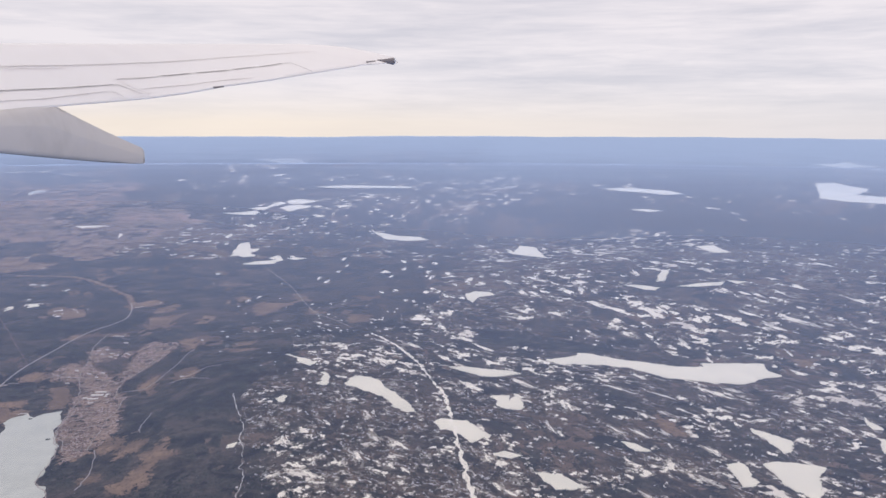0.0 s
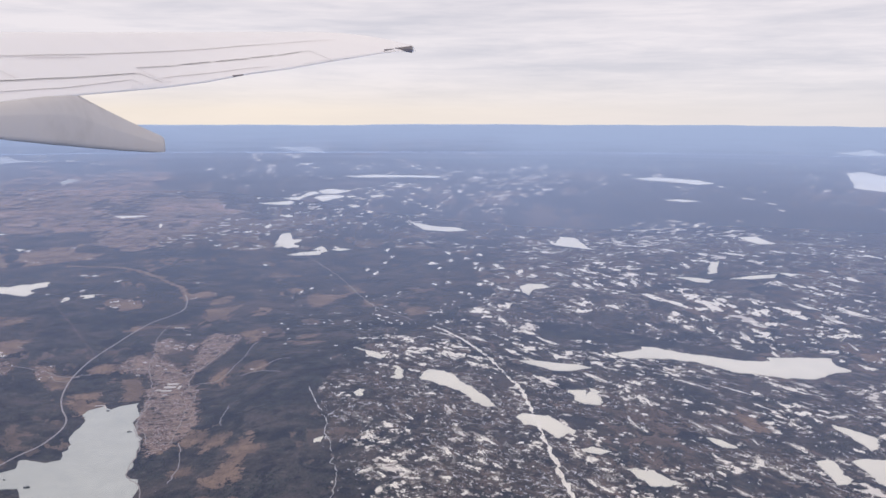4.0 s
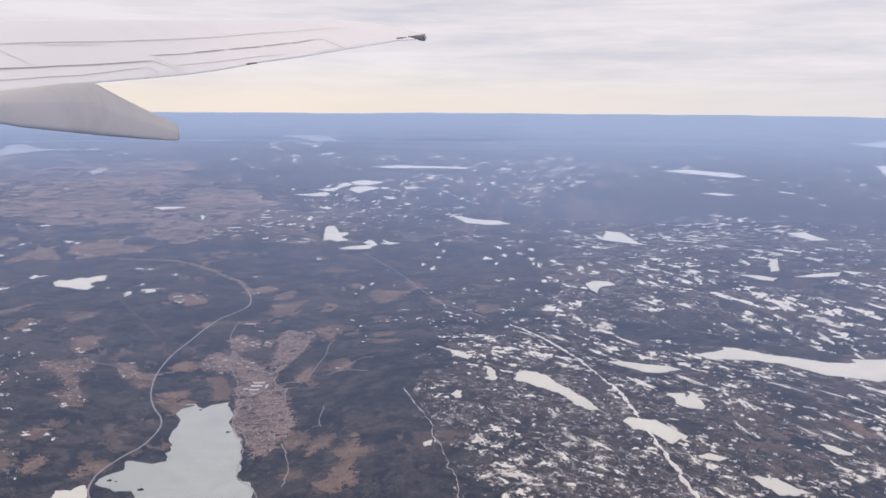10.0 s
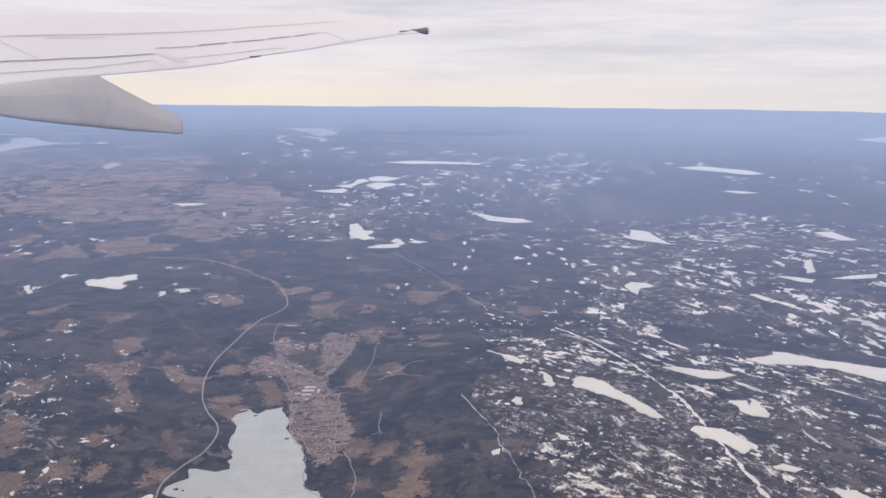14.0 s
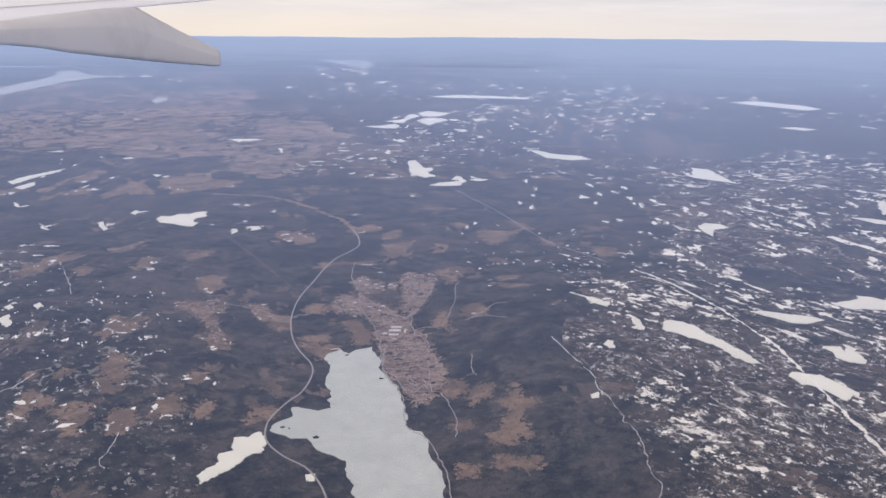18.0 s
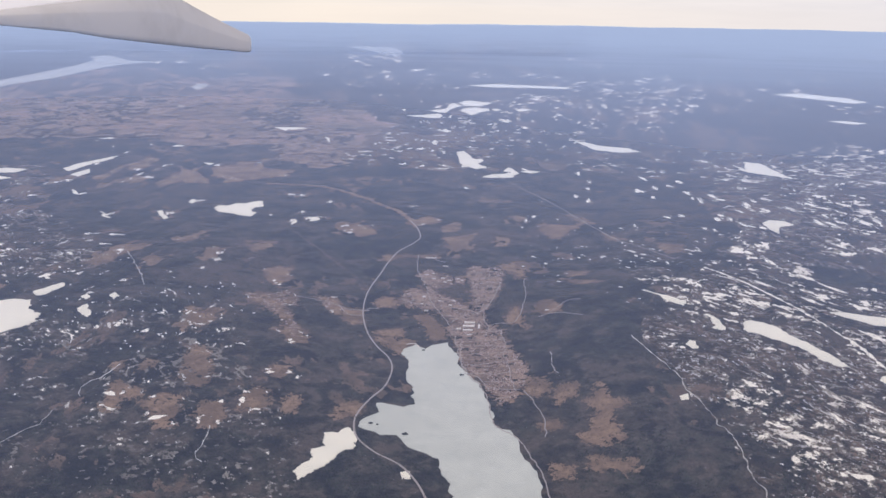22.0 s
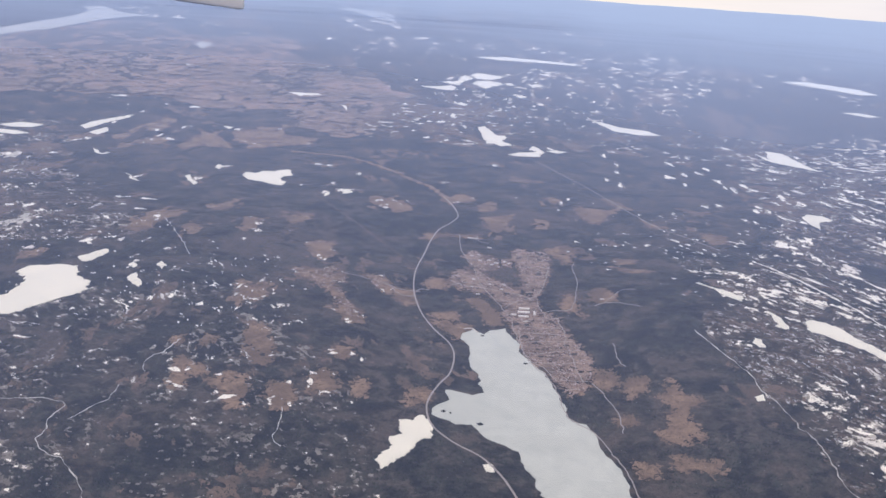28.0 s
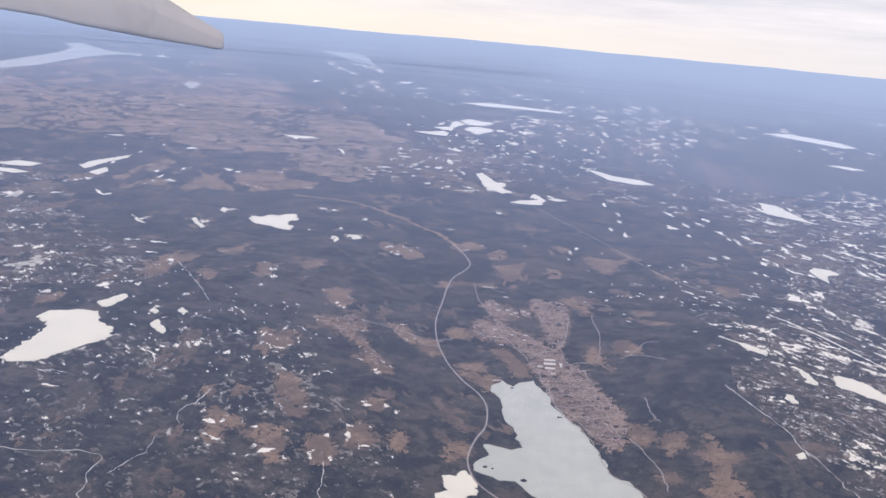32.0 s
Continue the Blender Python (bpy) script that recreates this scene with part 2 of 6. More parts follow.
LAKES.append(("pond", 0.026, [(-60.16, 78.74), (-59.93, 79.45), (-58.23, 77.5), (-57.61, 76.03), (-58.65, 76.36), (-60.1, 77.8)]))
LAKES.append(("pond", 0.026, [(-61.81, 81.55), (-61.86, 82.62), (-60.94, 81.81), (-60.9, 80.76)]))
LAKES.append(("pond", 0.026, [(-59.5, 82.9), (-59.46, 84.1), (-58.38, 83.17), (-58.36, 81.83)]))
LAKES.append(("pond", 0.026, [(-77.9, 128.73), (-77.52, 129.89), (-75.94, 127.04), (-73.95, 124.89), (-74, 123.48)]))
LAKES.append(("pond", 0.026, [(-76.4, 136.85), (-76.72, 139.21), (-75.2, 137.98), (-75.18, 135.51)]))
LAKES.append(("pond", 0.026, [(-54.22, 125.32), (-54.16, 127.45), (-53.3, 125.7), (-53.57, 124)]))
LAKES.append(("pond", 0.026, [(-52.65, 128.95), (-51.84, 130.06), (-50.37, 128.17), (-51.58, 126.87)]))
LAKES.append(("pond", 0.026, [(-67.63, 81.85), (-67.13, 82.99), (-66.66, 85.62), (-65.9, 84.57), (-65.65, 81.49), (-66.25, 80.34)]))
LAKES.append(("pond", 0.026, [(-86.85, 126.87), (-84.58, 124.38), (-82.4, 122.37), (-83.82, 122.89)]))
LAKES.append(("pond", 0.026, [(-89.5, 171.35), (-87.29, 171.19), (-87.45, 169.17)]))
LAKES.append(("pond", 0.026, [(-100.79, 141.02), (-99.09, 139.84), (-96.9, 137.36), (-98.39, 138.03)]))
LAKES.append(("lake", 0.026, [(-125.14, 150.38), (-123.47, 154.75), (-119.05, 155.09), (-119.14, 151.65), (-122.58, 149.95)]))
LAKES.append(("lake", 0.026, [(-122.87, 147.02), (-119.91, 147.59), (-116.64, 146.95), (-117.92, 144.71), (-121.09, 144.54)]))
FIELDS = []
FIELDS.append(("field", [(-7.6, 71.48), (-6.87, 71), (-6.56, 68.96), (-5.16, 67.93), (-5.15, 67.08), (-6.17, 66.72), (-6.09, 64.3), (-5.19, 62.03), (-6.3, 61.55), (-7.99, 61.61), (-8.52, 63.23), (-7.69, 63.98), (-7.32, 65.42), (-7.64, 67.3), (-8.39, 68.41), (-7.5, 69.16)]))
FIELDS.append(("field", [(-10.25, 71.39), (-9.32, 71.96), (-9.44, 70.14), (-10.83, 69.66)]))
FIELDS.append(("field", [(-11.79, 65.1), (-10.32, 65.45), (-10.34, 64.06), (-11.43, 63.85)]))
FIELDS.append(("field", [(-7.69, 59.92), (-6.85, 59.59), (-6.01, 58.95), (-4.49, 59.15), (-4.4, 58), (-5.18, 57.49), (-6.39, 58.21), (-7.37, 57.66), (-7.83, 58.71)]))
FIELDS.append(("field", [(-10.37, 58.79), (-8.81, 58.19), (-8.93, 57.16), (-10.1, 56.75)]))
FIELDS.append(("field", [(-13.47, 73.88), (-11.58, 72.63), (-11.64, 70.68), (-12.52, 69.75), (-13.54, 70.99)]))
FIELDS.append(("field", [(-45.04, 72.3), (-43.98, 73.11), (-41.66, 69.4), (-40.59, 66.96), (-40.98, 65.19), (-42.32, 65.52), (-43.47, 66.9), (-44.46, 69.98)]))
FIELDS.append(("field", [(-44.36, 61.44), (-43.21, 63.35), (-41.2, 63.08), (-40.66, 61.34), (-40.74, 59.89), (-39.99, 57.87), (-40.92, 57.98), (-42.67, 60.14)]))
FIELDS.append(("field", [(-47.92, 63.58), (-47.49, 64.26), (-46.34, 62.18), (-45.59, 59.73), (-46.73, 59.87), (-47.36, 61.79)]))
FIELDS.append(("field", [(-46.5, 63.12), (-45.53, 63.69), (-44.81, 62.55), (-45.56, 61.49)]))
FIELDS.append(("field", [(-39.28, 62.32), (-38.16, 63.21), (-36.73, 60.88), (-36.78, 58.85), (-37.96, 59.05), (-38.91, 60.55)]))
FIELDS.append(("field", [(-36.73, 64.77), (-36.26, 66.55), (-35, 65.48), (-34.04, 63.63), (-35.21, 61.92), (-36.08, 62.06)]))
FIELDS.append(("field", [(-36.68, 69.88), (-35.75, 71.25), (-34.5, 70.35), (-35.13, 68.8)]))
FIELDS.append(("village", [(-47.3, 90.6), (-45.9, 91.6), (-43.6, 90.9), (-41.9, 88.6), (-40.2, 86.2), (-38.2, 82.2), (-36.0, 78.6), (-36.2, 77.6), (-37.9, 79.4), (-39.9, 83.2), (-41.9, 85.5), (-44.6, 87.4)]))
FIELDS.append(("village", [(-44.6, 91.2), (-43.2, 93.4), (-41.4, 91.6), (-40.4, 88.4), (-41.6, 88.4), (-42.9, 90.2)]))
FIELDS.append(("field", [(-39.97, 79.97), (-38.45, 81.97), (-36.81, 81.21), (-35.69, 77.64), (-36.89, 76.86), (-37.67, 78.85)]))
FIELDS.append(("field", [(-50, 80.99), (-50.18, 83.06), (-48.51, 80.99), (-45.98, 79.71), (-46.41, 77.64), (-47.62, 77.79)]))
FIELDS.append(("field", [(-33.14, 64.72), (-32.72, 65.96), (-31.74, 64.83), (-31.76, 62.82), (-32.62, 62.94)]))
FIELDS.append(("village", [(-39.03, 92), (-37.18, 92.41), (-35.28, 89.38), (-35.05, 86.72), (-36.98, 88.58)]))
FIELDS.append(("field", [(-11.66, 104.25), (-9.06, 103.79), (-9.5, 101.92), (-11.42, 102.2)]))
FIELDS.append(("field", [(-11.8, 100.71), (-9.64, 99.65), (-7.21, 98.73), (-9.75, 97.77)]))
FIELDS.append(("field", [(-10.8, 71.65), (-9.4, 71.96), (-9.33, 69.6), (-10.74, 68.31)]))
FIELDS.append(("field", [(-16.51, 130.67), (-13.62, 129.65), (-12.53, 123.47), (-14.5, 121.55)]))
FIELDS.append(("field", [(-12.66, 136.97), (-10.2, 133.68), (-8.69, 130.38), (-11.51, 131.73)]))
FIELDS.append(("field", [(-7.44, 124.14), (-4.71, 119.97), (-6.58, 119.81)]))
FIELDS.append(("field", [(-28.61, 65.74), (-27.37, 66.87), (-26.55, 64.55), (-28.11, 62.88)]))
FIELDS.append(("field", [(-36.52, 130.16), (-32.91, 132.52), (-32.07, 129.16), (-34.8, 127.24)]))
FIELDS.append(("field", [(-48.68, 100.06), (-46.98, 101.57), (-44.18, 97.84), (-45.11, 95.04)]))
FIELDS.append(("field", [(-17.36, 130.25), (-12.23, 129.16), (-9.84, 131.42), (-12.03, 126.34), (-14.12, 121.59), (-16.07, 124.91)]))
FIELDS.append(("field", [(-0.32, 117.84), (2.6, 116.84), (2.79, 113.23), (0.58, 112.88)]))
FIELDS.append(("field", [(-29.74, 120.6), (-25.64, 122.78), (-26.14, 116.43), (-28.47, 116.2)]))
FIELDS.append(("valley", [(-231.1, 265.6), (-239.3, 324.4), (-238.9, 346.1), (-254, 410.4), (-244.2, 436.7), (-197.5, 386.29), (-173.09, 393.18), (-155.69, 397.77), (-133.55, 351.62), (-116.69, 288.14), (-102.42, 270.32), (-91.92, 272.32), (-71.32, 237.49), (-63.66, 212.25), (-64, 191.72), (-61.88, 172.4), (-68.15, 173.24), (-84.69, 196.52), (-96.09, 193.89), (-107.75, 197.35), (-125.95, 195.98), (-133.75, 187.47), (-141.29, 185.79), (-157.29, 176.69)]))
FIELDS.append(("field", [(-85.72, 168.25), (-78.8, 169.22), (-68.46, 167.41), (-67.7, 162), (-73.65, 157.07), (-79.17, 157.77)]))
FIELDS.append(("field", [(-93.11, 167.03), (-85.69, 160.7), (-79.49, 152.45), (-84.18, 151.6)]))
FIELDS.append(("field", [(-103.56, 166.74), (-98.78, 166.05), (-98.9, 161.67)]))
FIELDS.append(("field", [(55.23, 104.9), (57.52, 106.25), (56.47, 102.75), (54.91, 102.54)]))
FIELDS.append(("field", [(35.2, 80.04), (36.16, 78.15), (37.24, 75.58), (35.68, 75.11), (34.92, 76.91)]))
FIELDS.append(("field", [(-35.96, 107.61), (-35.05, 110.53), (-32.89, 111.19), (-30.60, 111.26), (-29.01, 111.76), (-28.67, 110.12), (-31.09, 110.07), (-33.61, 109.39), (-34.88, 107.54)]))
FIELDS.append(("field", [(-19.73, 108.23), (-17.59, 109.86), (-16.04, 107.53), (-16.67, 105.41), (-16.51, 101.56), (-17.34, 101.66), (-17.88, 104.97), (-19.09, 105.55)]))
FIELDS.append(("field", [(-16.69, 91.11), (-15.93, 90.92), (-15.56, 87.86), (-14.92, 85.48), (-15.60, 86.23), (-17.12, 87.44), (-17.08, 88.50)]))
FIELDS.append(("field", [(-14.14, 91.39), (-13.47, 92.79), (-12.36, 92.03), (-11.63, 90.52), (-11.99, 88.96), (-13.06, 88.41), (-13.93, 89.34)]))
FIELDS.append(("field", [(-35.06, 88.73), (-32.96, 89.24), (-31.80, 85.51), (-32.80, 84.53), (-33.95, 85.64)]))
FIELDS.append(("field", [(-32.42, 91.63), (-31.72, 93.88), (-29.88, 93.19), (-29.12, 91.99), (-30.57, 90.84), (-31.64, 90.46)]))
FIELDS.append(("field", [(-29.94, 83.07), (-29.08, 84.10), (-27.55, 84.26), (-27.18, 82.54), (-28.90, 82.33)]))
FIELDS.append(("field", [(-29.65, 81.00), (-28.30, 82.30), (-27.42, 81.22), (-26.74, 81.99), (-25.39, 81.00), (-25.99, 80.13), (-26.17, 78.15), (-27.66, 79.46)]))
FIELDS.append(("field", [(-27.23, 88.71), (-25.68, 89.08), (-24.48, 87.53), (-23.05, 84.74), (-22.84, 82.57), (-24.20, 82.41), (-24.80, 84.54), (-25.85, 86.53)]))
FIELDS.append(("town", [(-29.71, 102.73), (-28.80, 104.81), (-27.78, 104.42), (-26.84, 101.61), (-26.29, 103.09), (-25.33, 102.20), (-24.61, 99.49), (-25.30, 98.15), (-26.56, 97.65), (-27.84, 98.82)]))
FIELDS.append(("town", [(-24.99, 102.22), (-24.12, 102.51), (-23.53, 101.12), (-23.41, 99.31), (-24.44, 99.72)]))
FIELDS.append(("town", [(-23.94, 105.48), (-23.46, 107.33), (-21.77, 105.82), (-20.85, 106.88), (-19.26, 105.29), (-19.05, 100.60), (-18.85, 97.24), (-19.27, 94.30), (-19.49, 91.53), (-20.63, 91.61), (-21.53, 93.53), (-21.93, 97.39), (-22.96, 100.67)]))
FIELDS.append(("town", [(-29.82, 93.77), (-29.70, 97.35), (-28.05, 96.70), (-26.99, 95.60), (-27.25, 98.02), (-25.64, 95.50), (-23.74, 94.26), (-22.35, 91.98), (-21.16, 90.63), (-19.77, 91.72), (-19.65, 89.76), (-21.28, 88.84), (-22.15, 87.53), (-23.24, 87.80), (-25.01, 90.33), (-26.72, 90.86), (-28.40, 91.18)]))
FIELDS.append(("town", [(-23.03, 85.86), (-22.45, 86.87), (-21.56, 88.68), (-19.67, 89.12), (-18.95, 86.87), (-19.50, 84.42), (-20.31, 83.34), (-22.19, 83.40)]))
FIELDS.append(("town", [(-21.72, 82.52), (-19.97, 83.05), (-18.91, 85.47), (-18.20, 86.65), (-17.24, 85.33), (-16.67, 82.90), (-16.03, 80.70), (-14.88, 78.64), (-14.01, 75.80), (-13.69, 73.08), (-14.01, 70.81), (-14.49, 69.27), (-15.66, 68.62), (-16.74, 71.15), (-17.48, 73.20), (-18.93, 74.40), (-20.17, 77.33)]))
ROADS = []
ROADS.append(("strip", 0.8, [(-69.3, 154.52), (-63.64, 154.18), (-59.09, 153.61), (-53.85, 150.65), (-48.16, 145.41), (-43.65, 139.83), (-39.79, 135.93), (-36.6, 130.27), (-34.65, 125.66)]))
ROADS.append(("highway", 0.15, [(-36.42, 129.51), (-34.65, 125.66), (-32.97, 120.12), (-33.33, 116.34), (-34.34, 112.35), (-34.46, 106.8), (-34.23, 101.84), (-34.1, 96.33), (-33.62, 92.37), (-32.61, 87.83), (-30.87, 82.98), (-28.96, 79.44), (-27.13, 76.89), (-26.16, 74.31), (-25.88, 70.39), (-26.4, 67.72), (-26.72, 64.71), (-26.49, 62.59), (-25.58, 60.29), (-23.65, 58.34), (-21.54, 56.99), (-20, 55.13), (-18.77, 52.92), (-17.21, 49.23), (-15.74, 45.04)]))
ROADS.append(("lane", 0.086, [(-20.98, 82.25), (-20.21, 77.33), (-19.31, 74.75), (-17.1, 70.9), (-15.72, 65.39), (-14.81, 63.93), (-13.52, 62.73), (-12.48, 60.75), (-11.85, 59.01), (-10.98, 57.11), (-10.46, 54.43), (-9.96, 51.63), (-8.86, 47.92)]))
ROADS.append(("lane", 0.072, [(-13.64, 70.99), (-12.34, 68.14), (-11.6, 65.57), (-11.22, 62.73)]))
ROADS.append(("lane", 0.072, [(-32.57, 87.47), (-34.08, 87.45), (-36.12, 89.83), (-39.2, 91.11), (-41.38, 91.59)]))
ROADS.append(("lane", 0.072, [(-11.91, 79), (-11.51, 75.73), (-10.94, 73.79)]))
ROADS.append(("lane", 0.072, [(-36.18, 90.18), (-34.88, 89.05), (-33.61, 88.87), (-32.25, 89.08)]))
ROADS.append(("lane", 0.065, [(-31.64, 174.27), (-21.59, 156.28), (-15.72, 144.73), (-6.4, 122.13), (-3.05, 116.85), (1.47, 109.73)]))
ROADS.append(("track", 0.052, [(-4.59, 80.75), (-2.82, 76.5), (-0.79, 71.8), (-0.25, 69.2), (0.73, 67.18), (1.36, 64.36), (2.37, 61.69), (2.85, 58.85), (3.08, 55.9), (3.63, 54.5), (3.42, 52.88), (3.22, 50.18), (3.49, 47.39)]))
ROADS.append(("clearing", 0.3, [(4.46, 106.13), (7.47, 101.53), (9.61, 97.41), (11.7, 92.24), (12.92, 88.74), (14.52, 83.84), (15.97, 79.78), (16.71, 75.36), (17.26, 72.03), (18.13, 67.24), (18.81, 63.05), (19.62, 58.89), (20.32, 55.1)]))
ROADS.append(("track", 0.052, [(-60.11, 52.29), (-57.87, 52.85), (-55.72, 53.57), (-54, 54.37), (-52.06, 54.1), (-52.08, 52.28), (-51.16, 50.08), (-50.98, 48.92), (-49.24, 47.63), (-48.05, 47.33), (-46.84, 46.3), (-45.68, 45.17), (-43.26, 42.29)]))
ROADS.append(("track", 0.052, [(-37.15, 59.16), (-36.46, 56.32), (-36.34, 54.68), (-35.42, 53.77)]))
ROADS.append(("track", 0.052, [(-49.16, 67.17), (-49.47, 64.92), (-49.94, 63.7), (-50.07, 62.15), (-49.39, 60.93)]))
ROADS.append(("track", 0.052, [(-50.18, 58.17), (-49.73, 55.99), (-50.23, 54.41), (-50.65, 52.44)]))
ROADS.append(("track", 0.052, [(-67.59, 101.31), (-62.77, 94.8), (-60.16, 91.21), (-58.11, 88.08)]))
ROADS.append(("cut", 0.13, [(-55.53, 124.82), (-47.90, 114.56), (-40.64, 105.00), (-33.99, 96.31)]))
ROADS.append(("lane", 0.075, [(-27.70, 98.19), (-26.57, 94.30), (-25.05, 90.84), (-23.76, 88.25), (-22.77, 86.36), (-21.99, 84.50), (-21.35, 81.49), (-20.22, 77.33), (-19.26, 75.02), (-17.76, 73.32), (-16.74, 71.15)]))
ROADS.append(("lane", 0.07, [(-29.29, 92.15), (-27.91, 93.24), (-26.26, 92.85), (-25.05, 90.84)]))
ROADS.append(("lane", 0.08, [(-22.96, 87.32), (-21.93, 89.00), (-20.55, 89.96), (-19.82, 91.23), (-19.40, 93.41), (-19.17, 96.23), (-19.12, 100.60)]))
ROADS.append(("lane", 0.075, [(-31.40, 111.42), (-30.49, 106.12), (-29.27, 102.07), (-27.93, 98.60)]))
ROADS.append(("lane", 0.07, [(-19.76, 89.28), (-19.13, 86.88), (-18.64, 86.07)]))
ROADS.append(("lane", 0.07, [(-18.70, 83.79), (-18.69, 86.39), (-17.66, 87.06), (-16.46, 87.02), (-15.93, 87.96), (-15.75, 91.54), (-15.72, 95.68), (-16.51, 100.35), (-16.27, 101.78)]))
ROADS.append(("lane", 0.07, [(-17.45, 85.21), (-16.47, 81.45), (-16.34, 78.95), (-15.64, 76.66), (-15.09, 73.73), (-14.39, 71.07)]))
ROADS.append(("lane", 0.085, [(-32.86, 88.89), (-32.22, 89.78), (-31.32, 89.78)]))
ROADS.append(("lane", 0.07, [(-29.10, 111.46), (-28.45, 109.04), (-27.12, 108.38)]))
ROADS.append(("lane", 0.06, [(-12.77, 88.45), (-11.74, 90.38), (-10.95, 91.95), (-9.57, 92.15)]))
ROADS.append(("lane", 0.07, [(-13.89, 87.80), (-12.77, 88.45), (-10.98, 88.12), (-9.29, 87.09)]))
ROADS.append(("track", 0.09, [(-26.10, 80.56), (-25.50, 80.98), (-24.71, 80.05)]))
ZONES = []
ZONES.append(("dense", [(-2.99, 81.83), (2, 71.16), (5, 58.51), (6.01, 51.47), (50.6, 57.5), (105.52, 175.42), (68.34, 194.88), (32.92, 210.36), (14.02, 208.58), (9.96, 167.43), (8.97, 115.04), (-1, 102.06)]))
ZONES.append(("bits", [(-201, 536), (273, 605), (130, 259), (35.86, 250.83), (0.02, 256.89), (-78.16, 247.7)]))
ZONES.append(("bits", [(-74.96, 235.45), (-11.96, 248.59), (15.02, 209.52), (8.98, 156.97), (8.99, 109.79), (-1, 102.06), (-1.99, 81.65), (-43.39, 163.71)]))
ZONES.append(("dense", [(-157.02, 147.02), (-137.18, 164.22), (-114.7, 153.99), (-92.35, 118.48), (-74.09, 106.57), (-65.73, 102.83), (-64.18, 90.73), (-70.1, 87.78), (-75.35, 76.29), (-85.84, 68.87)]))
ZONES.append(("bits", [(-179, 170), (-131.43, 216.03), (-100.85, 204.83), (-82, 168.21), (-63.88, 103.98), (-54.83, 90.69), (-43.93, 85.84), (-40.64, 73.24), (-46.77, 70.61), (-53.7, 72.55), (-73.38, 54.31)]))
ZONES.append(("speckle", [(-83.88, 66.89), (-63.44, 74.27), (-58.49, 85.18), (-42.58, 75.14), (-29.22, 57.54), (-25.18, 44.41), (-55.21, 34.86)]))
ZONES.append(("speckle", [(-2.99, 81.83), (8.94, 91.46), (19.78, 72.88), (25.65, 53.08), (5, 51.69)]))
# single snow patches: place, breadth, depth
PATCHES = []
PATCHES += [(-73.26, 447.77, 6.32, 26.06), (-109.2, 476.61, 9.2, 35.5), (-97.64, 445.37, 5.81, 20.83), (-109.12, 425.42, 2.21, 19.16), (-125.82, 392.82, 3.61, 12.52), (-109.69, 364.15, 3.81, 10.82), (-105.22, 332.28, 2.58, 12.2), (-98.67, 308.12, 2.07, 10.63), (-89.91, 323.11, 2.96, 8.59), (-33.42, 282.89, 5.55, 8.37), (-37.2, 259.11, 3.71, 5.46), (-8.24, 300.99, 3.15, 13), (-21.7, 273.78, 2.15, 4.1), (-46.47, 255.13, 1.66, 5.66), (-51.41, 234.53, 2.98, 7.95), (-48.82, 241.36, 1.28, 6.22), (-36.29, 239.82, 1.49, 6.08), (-49.4, 197.87, 2.02, 5.87), (-51.99, 215.06, 1.92, 7.19), (-39.21, 205.84, 1.32, 6.38), (-23.32, 175.76, 1.81, 3.42), (-32.1, 155.95, 2.64, 2.34)]
PATCHES += [(-12.66, 175.23, 1.31, 5.14), (-10.16, 166.96, 0.91, 5.67), (0.09, 173.31, 2.01, 4.53), (1.39, 161.19, 1.21, 4.82), (6.3, 170.6, 1.3, 4.69), (0.69, 150.03, 0.81, 3.23), (3.8, 132.85, 0.99, 2.49), (9.63, 133.28, 1.08, 2.46), (7, 148.49, 0.6, 4.69), (6.49, 124.47, 0.69, 1.58), (7.77, 123.63, 0.59, 1.48), (-12.14, 151.68, 0.82, 3.58), (-10.38, 159.61, 0.81, 3.15), (-61.42, 145.88, 2.03, 2.94), (-54.97, 132.77, 1.11, 3.53), (-52.55, 129.16, 1.91, 2.82), (-18.14, 135.24, 0.82, 2.26), (-19.07, 132.25, 0.62, 2.16), (-38.29, 140.14, 1.61, 2.02), (10.47, 152.06, 1.99, 4.47), (14.45, 140.08, 0.89, 2.95), (12.67, 136.96, 0.88, 2.65)]
PATCHES += [(18.75, 149.22, 2.08, 3.96), (20.78, 141.03, 3.65, 2.37), (25.46, 148.32, 0.99, 5.24), (25.09, 137.62, 1.09, 3.56), (26.5, 133.75, 1.68, 3.07), (32.18, 143.35, 2.78, 4.76), (32.17, 136.16, 1.09, 5.47), (33.98, 126.87, 2.89, 3.09), (34.7, 192.84, 2.46, 5.51), (40.89, 194.53, 1.96, 5.49), (37.22, 183.25, 1.16, 3.47), (42.46, 172.73, 2.45, 5.83), (47.85, 166.95, 1.87, 4.85), (42.39, 152.78, 1.44, 6.26), (55.22, 157.27, 1.41, 4.22), (62.52, 171.67, 2.26, 3.86), (73.72, 165.48, 1.42, 3.6), (78.52, 167.69, 2.38, 4.28), (62.53, 139, 1.36, 3.1), (66.55, 142.87, 1.92, 3.65), (72.7, 133.76, 1.74, 4.35), (42.49, 125.3, 1.69, 3.88)]
